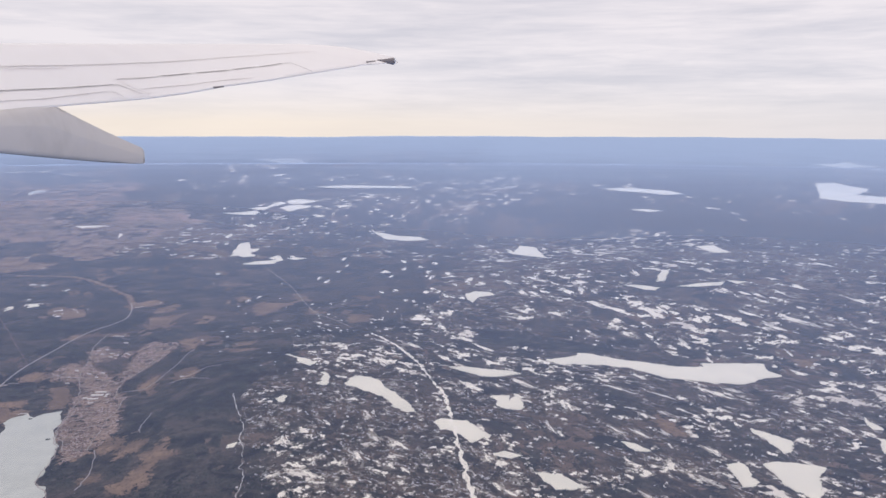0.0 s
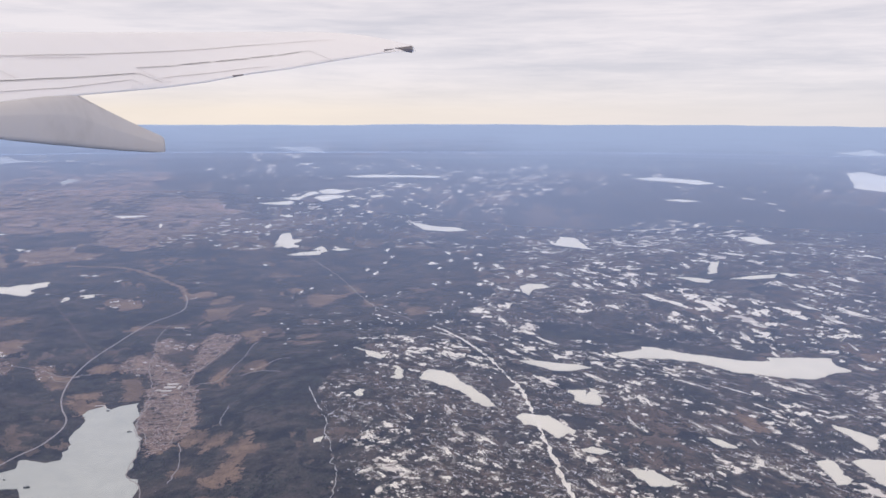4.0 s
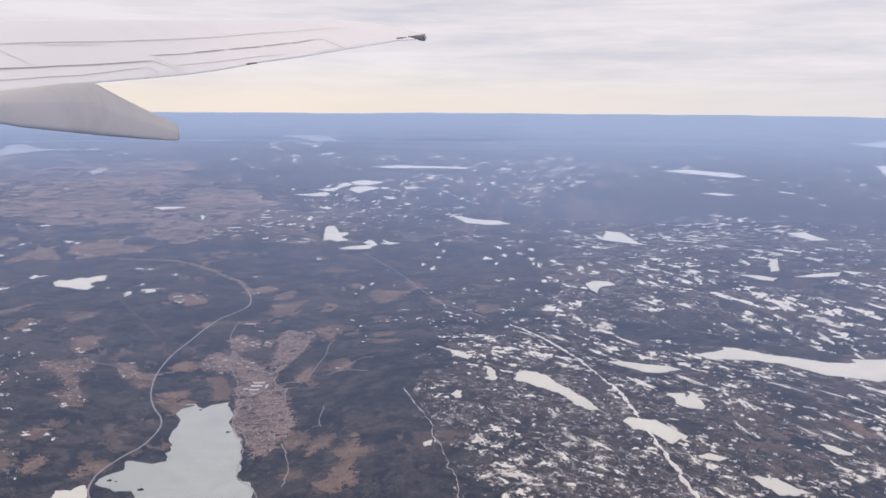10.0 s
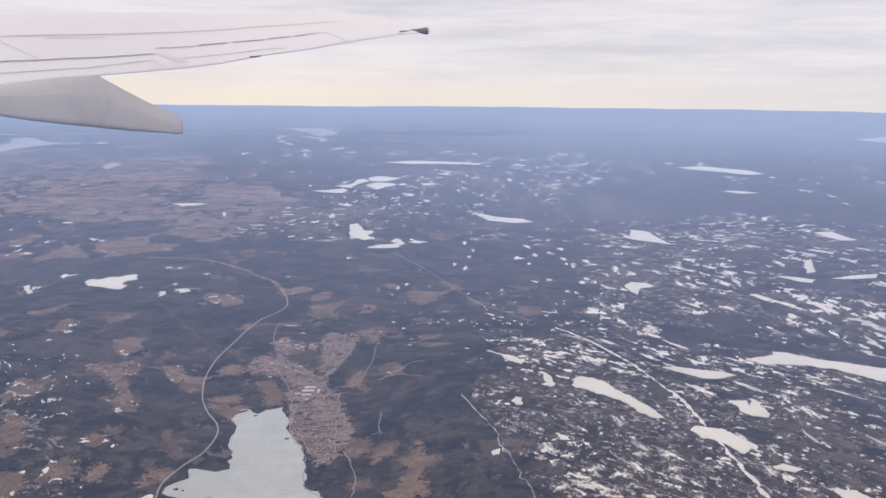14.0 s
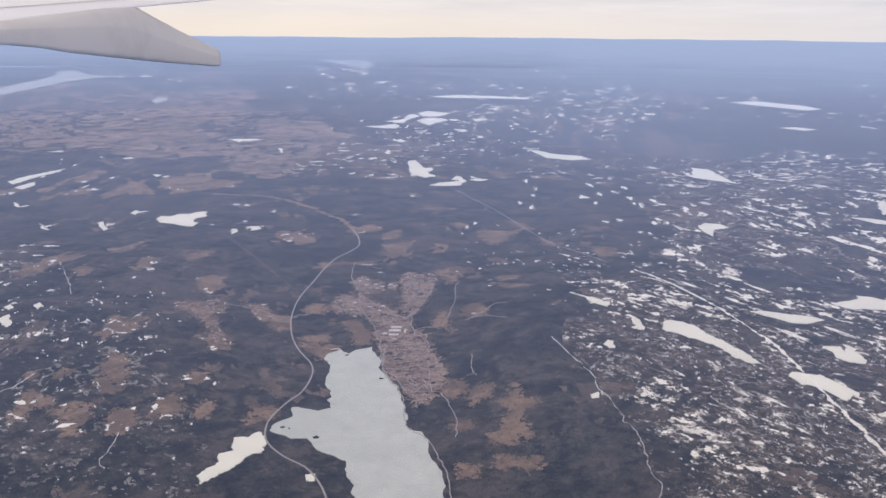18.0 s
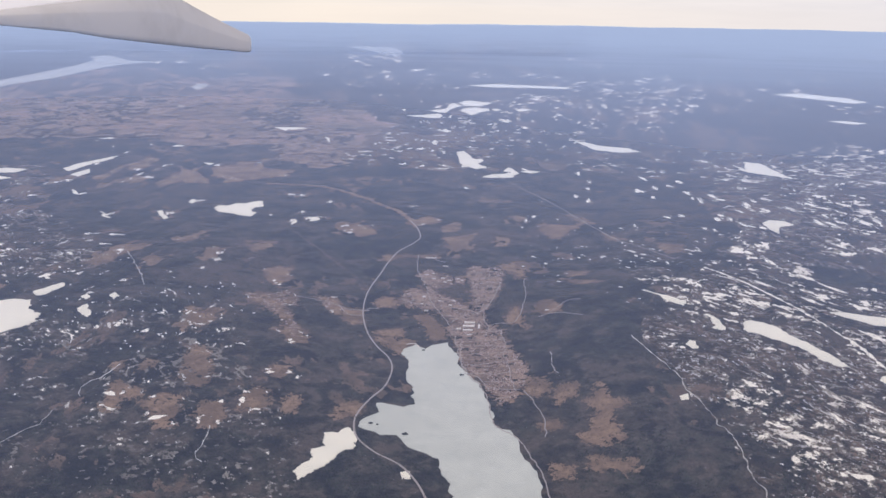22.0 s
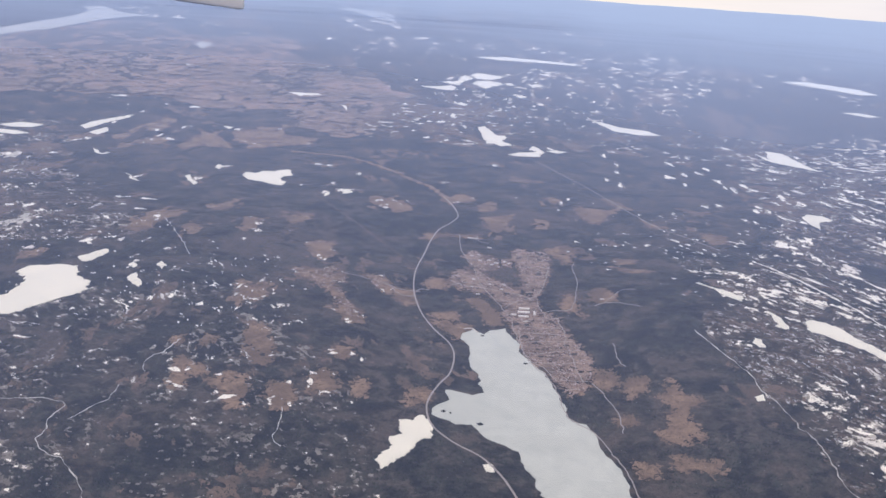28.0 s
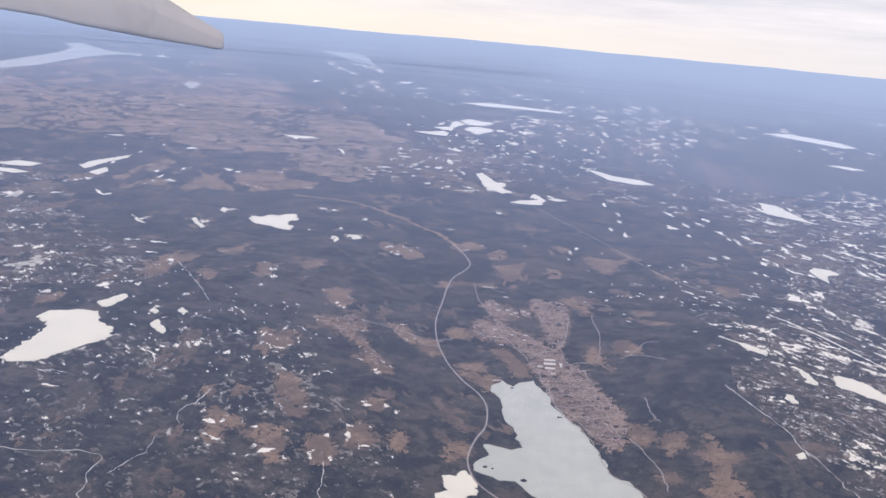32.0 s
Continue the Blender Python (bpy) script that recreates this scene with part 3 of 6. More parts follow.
PATCHES += [(54.48, 125.76, 2.96, 2.27), (54.68, 139.23, 1.37, 2.45), (56.87, 137.49, 1.86, 2.35), (58.64, 136.59, 1.27, 2.25), (48.39, 127.87, 1.68, 1.68), (13.82, 201.61, 3.41, 4.11), (17.86, 191.42, 1.2, 4.69), (16.8, 182.75, 1.39, 3.67), (15.26, 175.11, 1.58, 3.65), (103.29, 266.48, 2.7, 5.3), (85.2, 264.81, 2.3, 5.1), (83.41, 247.32, 1.5, 5.3), (108.18, 272.04, 2.4, 9.4), (111.1, 252.21, 1.6, 6.2), (81.52, 278.22, 3.5, 9.69), (7.86, 91.49, 2.36, 3.05), (9.98, 100.77, 2.59, 1.69), (6.79, 101.39, 3.28, 1.09), (16.08, 106.15, 2.82, 1.41), (18.37, 103.01, 2.73, 1.62), (14.67, 95.24, 1.89, 2.19), (18.07, 83.78, 2.75, 2.26)]
PATCHES += [(23.15, 86.42, 2.37, 2.37), (10.95, 69.24, 1.88, 1.49), (13.21, 67.95, 2.27, 1.58), (10.46, 65.3, 2.18, 1.98), (13.11, 65.39, 1.09, 1.68), (9.55, 74.24, 1.18, 2.37), (5.99, 72.71, 1.88, 1.19), (3.6, 68.52, 1.61, 2.11), (7.2, 63.96, 0.7, 0.9), (5.5, 61.52, 1.61, 0.9), (7.2, 62.12, 1.7, 0.9), (14.29, 62.84, 1.09, 1.09), (20.38, 66.32, 1.28, 1.77), (21.17, 61.53, 1.48, 1.77), (39.54, 117.81, 1.1, 2.6), (39.35, 112.89, 1.1, 2.51), (45.7, 116.71, 2.3, 2.3), (43.18, 110.22, 1.21, 3.83), (44.93, 103.31, 0.71, 3.13), (55.2, 108.43, 0.4, 3.41), (53.87, 100.16, 1.31, 2.22), (56.27, 119.36, 3.17, 3.17)]
PATCHES += [(60.66, 122.22, 4.42, 2.26), (27.03, 79.77, 1.27, 3.33), (25.31, 73.86, 0.88, 2.26), (26.2, 72.32, 0.69, 1.86), (30.72, 74.78, 2.06, 1.28), (33.09, 74.21, 1.97, 1.28), (35.16, 75.14, 1.29, 1.38), (35.21, 72.3, 0.5, 1.29), (42.85, 89.65, 2.71, 1.91), (36.26, 80.51, 1.58, 1.38), (37.95, 82.46, 1.09, 1.09), (38.99, 79.8, 1.09, 1.49), (42.41, 79.21, 0.7, 1.7), (38.62, 71.91, 1.79, 2.09), (30.11, 64.15, 0.4, 1.38), (31.83, 61.78, 1.19, 1.19), (36.62, 65.62, 1.79, 1.59), (45.76, 70.74, 1.4, 1.2), (46.52, 67.26, 1.3, 1.1), (52.66, 90.47, 1.62, 2.32), (49.81, 85, 0.8, 1.11), (32.82, 88.04, 3.58, 1.19)]
PATCHES += [(36.63, 87.23, 2.39, 0.8), (44.5, 91.9, 1.81, 1.31), (31.24, 99.1, 1.32, 1.22), (35.62, 94.48, 1.51, 1.11), (51.94, 79.44, 1.2, 2.41), (53.63, 78.91, 1, 1.7), (-124.36, 193.46, 4.01, 4.21), (-110.46, 177.82, 1.21, 3.53), (-103.12, 188.26, 4.66, 3.24), (-85.65, 169.52, 2.13, 2.43), (-96.45, 157.47, 1.11, 4.74), (-93.42, 155.16, 2.62, 2.93), (-96.91, 138.28, 1.51, 2.62), (-103.93, 135.07, 1.91, 3.12), (-83.92, 125.15, 1.21, 4.74), (-75.45, 127.78, 1.82, 4.25), (-74.89, 137.88, 1.72, 2.43), (-59.38, 145.34, 1.82, 3.34), (-51.11, 129.7, 2.11, 2.42), (-54.56, 126.94, 1.21, 2.32), (-52.91, 141.32, 1.31, 1.82), (-129.35, 404.98, 3.7, 11.31)]
PATCHES += [(-115.96, 373.09, 3.91, 12.83), (-90.07, 321.77, 2.07, 7.2), (-107.7, 487.6, 14, 20.8), (-95.58, 451.13, 5.81, 18.02), (-48.49, 199.38, 2.12, 7.08), (-47.49, 209.44, 1.42, 5.68), (-48, 176.16, 2.32, 3.33), (-44.34, 173.44, 2.32, 4.44), (-70.77, 440.52, 6.13, 16.97), (-46.61, 467.08, 6.5, 28.5), (-32.22, 447.36, 4.5, 26.22), (-33.52, 280.59, 4.67, 5.54), (-6.88, 374.62, 6.96, 12.63), (20.78, 309.95, 4.49, 12.19), (-32.37, 286.88, 2.53, 4.67), (-36.24, 258.59, 3.03, 4.78), (-22.97, 269.16, 1.66, 4.68), (4.3, 163.73, 1.5, 4.9), (6.7, 155.16, 1.4, 4.59), (11.25, 147.68, 2.08, 2.48), (8.75, 130.54, 1.18, 2.36), (14.67, 142.88, 0.89, 5.42)]
PATCHES += [(1.8, 132.12, 1, 2.5), (7.99, 146.99, 0.7, 6.07), (18.81, 174.08, 2.25, 4.7), (16.7, 139.01, 1.38, 2.85), (24.29, 146.51, 2.28, 4.65), (23.26, 131.95, 1.68, 3.85), (37.41, 183.33, 4.53, 3.76), (29.75, 135.08, 3.48, 4.87), (-25.77, 171.91, 2.22, 6.05), (-1.42, 157.81, 2.02, 4.34), (-9.9, 146.61, 0.92, 5.43), (12.37, 127.26, 2.45, 2.16), (25.08, 131.54, 1.68, 2.27), (-108.59, 130.75, 3.32, 6.34), (-106.32, 135.04, 2.62, 6.04), (-101.74, 119.85, 1.51, 3.11), (-107.29, 145.08, 2.01, 5.13), (-106.02, 148.46, 1.51, 4.23), (-74.6, 97.57, 0.78, 3.13), (-81.17, 99.57, 1.97, 1.97), (-81.26, 95.53, 2.56, 2.26), (-88.22, 100.8, 1.98, 2.27)]
PATCHES += [(-75.37, 111.07, 3.68, 1.99), (-73, 104.33, 2.75, 1.57), (-68.78, 101.41, 1.66, 2.15), (-56.7, 104.57, 1.98, 2.47), (-55.34, 101.65, 1.09, 2.08), (-55.53, 97.37, 0.69, 1.29), (-64.62, 91.44, 0.49, 1.28), (-62.74, 84.92, 0.59, 1.09), (-61.01, 88.74, 1.19, 1.58), (-57.38, 83.16, 0.59, 1.09), (-70.2, 87.87, 1.48, 3.55), (-62.27, 64.58, 3.1, 0.8), (-61.12, 62.27, 1.71, 0.71), (-60.31, 66.99, 0.8, 0.8), (-60.38, 68.43, 0.6, 1.29), (-58.61, 65.06, 0.3, 1.1), (-49.47, 81.01, 0.69, 3.66), (-47.03, 78.41, 1.38, 1.19), (-47.48, 75.14, 0.59, 1.98), (-48.25, 84.21, 0.5, 2.49), (-43.3, 73.61, 0.4, 1.39), (-41.31, 74.97, 0.79, 1.19)]
PATCHES += [(-43.76, 78.09, 1.48, 1.38), (-46.17, 59.75, 1.01, 0.81), (-42.83, 59.73, 0.61, 0.81), (-45.47, 64.88, 0.8, 0.9), (-33.55, 69.37, 0.5, 1.9), (-56.66, 78.37, 1.29, 1.68), (-54.17, 75.43, 1.09, 2.18), (-55.41, 73.91, 0.69, 1.79), (-62.14, 60.79, 0.61, 0.91), (-67.11, 89.5, 0.69, 1.97), (-73.93, 82.47, 1.68, 3.07), (-109.85, 164.55, 1.51, 3.43), (-59.13, 130.3, 1.21, 1.52), (-78.28, 173.29, 1.32, 2.23), (-99.3, 161.45, 2.12, 2.83), (-96, 166.86, 1.11, 4.45)]
CLUSTERS = [('brown', -102.16, 166.16, 5.05, 14.85), ('brown', -102.28, 153.44, 4.23, 10.28), ('brown', -97.54, 146.48, 2.52, 8.67), ('brown', -79.22, 164.67, 9.32, 25.01), ('brown', -62.23, 98.63, 2.85, 7.46), ('brown', -46.88, 67.87, 1.6, 3.1), ('brown', -34.5, 129.91, 4.83, 5.84), ('brown', -29.36, 126.68, 3.64, 5.66), ('brown', -20.67, 132.79, 3.28, 6.36), ('brown', -26.14, 117.85, 3.97, 11.29), ('brown', -21.72, 119.47, 3.29, 5.14), ('brown', -19.18, 107.03, 2.06, 4.01), ('mixed', -87.07, 158.19, 5.26, 22.74), ('mixed', -68.75, 100.29, 5.77, 13.1), ('mixed', -64.32, 112.25, 4.18, 10.75), ('mixed', -72.45, 80.79, 2.57, 6.33), ('mixed', -47.95, 79.64, 3.17, 9), ('mixed', -49.38, 66.88, 1.41, 2.41), ('mixed', -43.41, 124.15, 6.82, 9.93), ('mixed', -53.77, 110.28, 5.18, 7.46), ('mixed', -46.45, 98.85, 3.81, 7.63), ('mixed', -95.2, 153.48, 4.74, 10.09), ('mixed', -107.52, 149.36, 3.73, 10.07), ('mixed', -57.26, 104.69, 3.65, 8.49), ('snowy', -95.78, 165.39, 2.22, 9.5), ('snowy', -108.61, 133.59, 8.75, 21.83), ('snowy', -98.95, 125.95, 3.22, 16.4), ('snowy', -100.9, 118.5, 3.92, 11.65), ('snowy', -79.35, 103.52, 5.23, 12.62), ('snowy', -82.02, 94.44, 6.89, 16.05), ('snowy', -77.72, 112.22, 5.39, 4.39), ('snowy', -71.73, 91.86, 2.85, 7.47), ('snowy', -54.43, 73.83, 3.08, 12.9), ('snowy', -55.62, 68.99, 1.2, 3.99), ('snowy', -55.91, 64.83, 2.72, 5.24), ('snowy', -57.54, 60.89, 1.63, 8.64), ('snowy', -49.13, 59.54, 2.14, 3.67), ('snowy', -57.61, 55.81, 2.56, 4.2), ('snowy', -61.09, 89.42, 1.58, 3.96), ('snowy', -51.64, 103.63, 2.09, 4.38)]
ISLETS = [(-25.23, 62.93, 0.22), (-22.13, 61.8, 0.3), (-24.65, 62.86, 0.1), (-19.63, 74.22, 0.25), (-24.21, 79.39, 0.18)]
HALLS = [(-43.43, 83.85, 0.3, 0.14, 0.09, 5), (-44.93, 84.14, 0.25, 0.12, 0.09, 0), (-29.48, 110.01, 1.25, 0.16, 0.09, 4), (-26.9, 106.55, 0.6, 0.16, 0.09, 0), (-20.88, 87.24, 1.1, 0.42, 0.09, 8), (-20.83, 86.28, 1.2, 0.5, 0.09, 8), (-20.75, 85.18, 1.0, 0.4, 0.09, 8), (-19.72, 86.12, 0.2, 1.1, 0.09, 6), (-20.42, 83.95, 0.5, 0.16, 0.09, 20), (-21.76, 85.46, 0.5, 0.3, 0.09, 10), (-28.54, 102.63, 0.42, 0.2, 0.09, 5), (-27.8, 103.19, 0.4, 0.2, 0.09, 5), (-27.36, 101.1, 0.45, 0.2, 0.09, 8), (-26.3, 101.42, 0.5, 0.22, 0.09, 5), (-25.37, 100.57, 0.5, 0.22, 0.09, 5), (-25.78, 99.86, 0.4, 0.18, 0.09, 0), (-24.4, 101.31, 0.4, 0.2, 0.09, 5), (-23.86, 100.64, 0.3, 0.18, 0.09, 0), (-27.2, 94.43, 0.4, 0.3, 0.09, 20), (-26.13, 90.23, 0.42, 0.16, 0.09, 10), (-23.78, 92.12, 0.35, 0.2, 0.09, -10), (-23.67, 93.53, 0.3, 0.16, 0.09, -10), (-25.18, 93.29, 0.3, 0.18, 0.09, 15), (-17.13, 107.06, 0.3, 0.2, 0.09, 0), (-12.98, 89.48, 0.42, 0.16, 0.09, 0), (-27.03, 92.24, 0.3, 0.16, 0.09, 15)]

# the wing, enlarged and set far off to fit the camera's view, in its own frame: along the span, away from the cabin, up
WING_POSE = pose(0.40, 0.51, 28.88, -0.08, 0.4, 18.95) @ Matrix.Scale(2.2, 4)
WING = [
    (-149.9, 413.1, -4.31, 495.7, 38.53),
    (-137.9, 421.9, -2.09, 506.3, 39.76),
    (-124.5, 437.0, 0.65, 524.4, 41.75),
    (-110.7, 457.4, 3.54, 548.9, 44.29),
    (-92.0, 490.5, 7.4, 588.5, 48.2),
    (-75.9, 520.7, 10.18, 624.8, 51.8),
    (-57.5, 555.6, 13.39, 666.7, 56.02),
    (-34.3, 598.0, 17.55, 717.6, 61.16),
    (-10.3, 639.5, 22.91, 767.4, 66.25),
    (17.6, 685.0, 30.68, 822.0, 71.89),
    (50.1, 734.7, 37.83, 881.6, 78.1),
    (87.9, 788.4, 47.41, 946.1, 84.59),
    (118.4, 829.3, 54.4, 960.0, 85.79),
    (145.2, 863.4, 60.78, 964.8, 84.72),
    (170.4, 894.5, 65.03, 959.0, 80.64),
    (191.9, 920.0, 67.81, 954.0, 75.97),
]
JOINTS = [
    ("panel_joint", False, 1.36, [(-161.7, 0.55), (-118.1, 0.54), (-74.7, 0.503), (-10.6, 0.5), (104.0, 0.498)]),
    ("flap_gap", True, 1.19, [(-154.2, 0.255), (-113.8, 0.228), (-99.4, 0.208), (-76.6, 0.19), (-50.5, 0.192)]),
    ("flap_gap", True, 1.02, [(-50.5, 0.192), (-44.1, 0.122), (-36.0, 0.035)]),
    ("panel_joint", False, 1.02, [(-147.8, 0.152), (-112.1, 0.1), (-82.3, 0.075), (-52.8, 0.112)]),
    ("flap_gap", True, 0.85, [(-52.8, 0.112), (-46.6, 0.032)]),
    ("aileron_gap", True, 1.02, [(-52.4, 0.265), (-28.7, 0.258)]),
    ("aileron_gap", True, 1.53, [(-28.7, 0.265), (-8.5, 0.265)]),
    ("aileron_gap", True, 1.53, [(-6.5, 0.26), (18.8, 0.23)]),
    ("aileron_gap", True, 1.53, [(20.6, 0.238), (40.7, 0.242)]),
    ("aileron_gap", True, 1.53, [(42.7, 0.238), (65.2, 0.255)]),
    ("aileron_gap", True, 0.85, [(65.2, 0.255), (72.4, 0.245), (90.9, 0.002)]),
    ("panel_joint", False, 1.02, [(-37.9, 0.11), (-10.4, 0.095), (36.0, 0.052)]),
    ("panel_joint", False, 1.02, [(-126.6, 0.61), (-117.3, 0.48), (-107.8, 0.338), (-100.6, 0.225)]),
    ("panel_joint", False, 1.02, [(-50.8, 0.248), (-41.0, 0.115), (-31.9, 0.038)]),
    ("panel_joint", False, 0.85, [(-101.8, 0.488), (-76.8, 0.462)]),
]
PANELS = [
    ("flap", [(-154.0, 0.248), (-113.7, 0.215), (-99.3, 0.195), (-76.5, 0.178), (-52.7, 0.182)]),
    ("aileron", [(-32.7, 0.25), (-8.5, 0.248), (18.7, 0.212), (40.5, 0.22), (63.8, 0.235)]),
]
FAIRING = [
    (-143.6, 419.6, -2.70, -5.68, 14.0),
    (-136.8, 425.4, -1.74, -7.15, 14.0),
    (-125.0, 438.8, 0.77, -8.83, 14.0),
    (-111.1, 459.2, 3.56, -10.78, 14.0),
    (-100.1, 477.9, 6.02, -13.69, 14.0),
    (-88.1, 499.6, 8.75, -16.07, 14.0),
    (-76.2, 522.1, 9.91, -18.35, 14.0),
    (-65.8, 542.4, 2.81, -20.22, 14.0),
    (-55.7, 561.8, -3.64, -21.82, 14.0),
    (-47.5, 577.3, -8.51, -23.00, 12.0),
    (-41.7, 588.0, -11.81, -23.98, 12.0),
    (-39.0, 592.9, -13.33, -24.26, 8.0),
    (-37.8, 595.1, -14.27, -24.21, 8.0),
    (-37.2, 596.2, -15.55, -23.86, 8.0),
]
TIP = (182.1, 903.9, 68.71, 6.8)
WICKS = [(9.5, 668.3, 28.21, 9.45368028654313), (155.8, 873.5, 64.89, 9.597593104121565), (168.2, 888.7, 67.86, 6.973877288344665)]


import collections

# ---- world, sun ----
SUN_AZ, SUN_EL = radians(238), radians(50)   # azimuth from +y towards +x
sky = bpy.data.worlds.new("sky")
scene.world = sky
sky.use_nodes = True
wn, wl = sky.node_tree.nodes, sky.node_tree.links
wn.clear()


def wnode(kind, **inputs):
    n = wn.new(kind)
    for k, v in inputs.items():
        n.inputs[k.replace("_", " ")].default_value = v
    return n


def wmath(op, a, b=0.0, clamp=False):
    n = wn.new("ShaderNodeMath")
    n.operation, n.use_clamp = op, clamp
    for i, v in enumerate((a, b)):
        if isinstance(v, (int, float)):
            n.inputs[i].default_value = v
        else:
            wl.new(v, n.inputs[i])
    return n.outputs[0]


def wmix(fac, a, b):
    n = wn.new("ShaderNodeMix")
    n.data_type = "RGBA"
    for i, v in ((0, fac), (6, a), (7, b)):
        if isinstance(v, (int, float)) or isinstance(v, tuple):
            n.inputs[i].default_value = v
        else:
            wl.new(v, n.inputs[i])
    return n.outputs[2]


clear = wn.new("ShaderNodeTexSky")
clear.sky_type, clear.sun_disc, clear.sun_elevation, clear.sun_rotation = "NISHITA", False, SUN_EL, SUN_AZ
clear.altitude = 3000
tint = wn.new("ShaderNodeVectorMath")
tint.operation = "SCALE"
tint.inputs[3].default_value = 0.08
wl.new(clear.outputs[0], tint.inputs[0])
coord = wn.new("ShaderNodeTexCoord")
way = wn.new("ShaderNodeSeparateXYZ")
wl.new(coord.outputs["Generated"], way.inputs[0])
up = way.outputs[2]
# cloud layers seen edge-on: long streaks lying along the horizon
flat = wn.new("ShaderNodeMapping")
flat.inputs["Scale"].default_value = (1.6, 1.6, 16.0)
wl.new(coord.outputs["Generated"], flat.inputs[0])
streak = wnode("ShaderNodeTexNoise", Scale=2.6, Detail=6.0, Roughness=0.55, Distortion=0.35)
wl.new(flat.outputs[0], streak.inputs["Vector"])
fine = wnode("ShaderNodeTexNoise", Scale=9.0, Detail=5.0, Roughness=0.6, Distortion=0.5)
wl.new(flat.outputs[0], fine.inputs["Vector"])
lumps = wmath("ADD", wmath("MULTIPLY", streak.outputs[0], 0.7), wmath("MULTIPLY", fine.outputs[0], 0.3))
grey = wmath("MULTIPLY", wmath("SUBTRACT", lumps, 0.42), 4.2, True)
deck = wmix(grey, (0.86, 0.80, 0.83, 1), (0.665, 0.64, 0.70, 1))
# brighter, warmer belt low over the horizon, warmest towards the clear gap ahead
belt = wmath("SUBTRACT", 1.0, wmath("MULTIPLY", wmath("SUBTRACT", up, 0.006), 19.0, True))
belt = wmath("MULTIPLY", belt, belt)
sunward = wmath("ADD", wmath("MULTIPLY", way.outputs[0], -0.80), wmath("MULTIPLY", way.outputs[1], 0.55))
warm = wmath("MULTIPLY", wmath("SUBTRACT", sunward, 0.30), 2.2, True)
low = wmix(warm, (0.735, 0.69, 0.72, 1), (0.92, 0.80, 0.69, 1))
deck = wmix(wmath("MULTIPLY", belt, 0.78), deck, low)
both = wmix(0.90, tint.outputs[0], deck)
shine = wnode("ShaderNodeBackground", Strength=1.05)
wl.new(both, shine.inputs[0])
wl.new(shine.outputs[0], wn.new("ShaderNodeOutputWorld").inputs[0])

sun = new("sun", bpy.data.lights.new("sun", "SUN"))
sun.data.energy, sun.data.angle, sun.data.color = 0.44, radians(30), (1.0, 0.95, 0.88)
sun.matrix_world = look((math.sin(SUN_AZ) * math.cos(SUN_EL) * 100, math.cos(SUN_AZ) * math.cos(SUN_EL) * 100, math.sin(SUN_EL) * 100), (0, 0, 0))


# ---- materials ----
class Mat:
    """A small builder for node materials in world-size coordinates."""

    def __init__(self, name, rough=0.85, spec=0.3, metal=0.0):
        self.m = bpy.data.materials.new(name)
        self.m.use_nodes = True
        self.n, self.l = self.m.node_tree.nodes, self.m.node_tree.links
        self.b = self.n["Principled BSDF"]
        self.b.inputs["Roughness"].default_value = rough
        self.b.inputs["Specular IOR Level"].default_value = spec
        self.b.inputs["Metallic"].default_value = metal
        self.at = self.n.new("ShaderNodeTexCoord").outputs["Object"]

    def put(self, socket, v):
        if isinstance(v, (int, float, tuple)):
            socket.default_value = v
        else:
            self.l.new(v, socket)

    def noise(self, size, detail=4.0, rough=0.6, twist=0.0, stretch=None, turn=0.0):
        at = self.at
        if stretch:
            mp = self.n.new("ShaderNodeMapping")
            mp.vector_type = "TEXTURE"
            mp.inputs["Rotation"].default_value = (0, 0, turn)
            mp.inputs["Scale"].default_value = stretch
            self.l.new(at, mp.inputs[0])
            at = mp.outputs[0]
        t = self.n.new("ShaderNodeTexNoise")
        self.l.new(at, t.inputs["Vector"])
        for k, v in (("Scale", 1 / size), ("Detail", detail), ("Roughness", rough), ("Distortion", twist)):
            t.inputs[k].default_value = v
        return t.outputs[0]

    def ramp(self, v, a, b):
        t = self.n.new("ShaderNodeMapRange")
        t.interpolation_type = "SMOOTHSTEP"
        self.put(t.inputs[0], v)
        t.inputs[1].default_value, t.inputs[2].default_value = a, b
        return t.outputs[0]

    def math(self, op, a, b=0.0):
        t = self.n.new("ShaderNodeMath")
        t.operation = op
        self.put(t.inputs[0], a)
        self.put(t.inputs[1], b)
        return t.outputs[0]

    def mix(self, f, a, b, how="MIX"):
        t = self.n.new("ShaderNodeMix")
        t.data_type, t.blend_type = "RGBA", how
        self.put(t.inputs[0], f)
        for i, v in ((6, a), (7, b)):
            self.put(t.inputs[i], (*v, 1.0) if isinstance(v, tuple) and len(v) == 3 else v)
        return t.outputs[2]

    def island(self):
        return self.n.new("ShaderNodeNewGeometry").outputs["Random Per Island"]

    def each(self):
        return self.n.new("ShaderNodeObjectInfo").outputs["Random"]

    def done(self, colour, bump=None, height=0.1, strength=0.6):
        self.put(self.b.inputs["Base Color"], (*colour, 1.0) if isinstance(colour, tuple) else colour)
        if bump is not None:
            t = self.n.new("ShaderNodeBump")
            t.inputs["Strength"].default_value, t.inputs["Distance"].default_value = strength, height
            self.l.new(bump, t.inputs["Height"])
            self.l.new(t.outputs[0], self.b.inputs["Normal"])
        return self.m


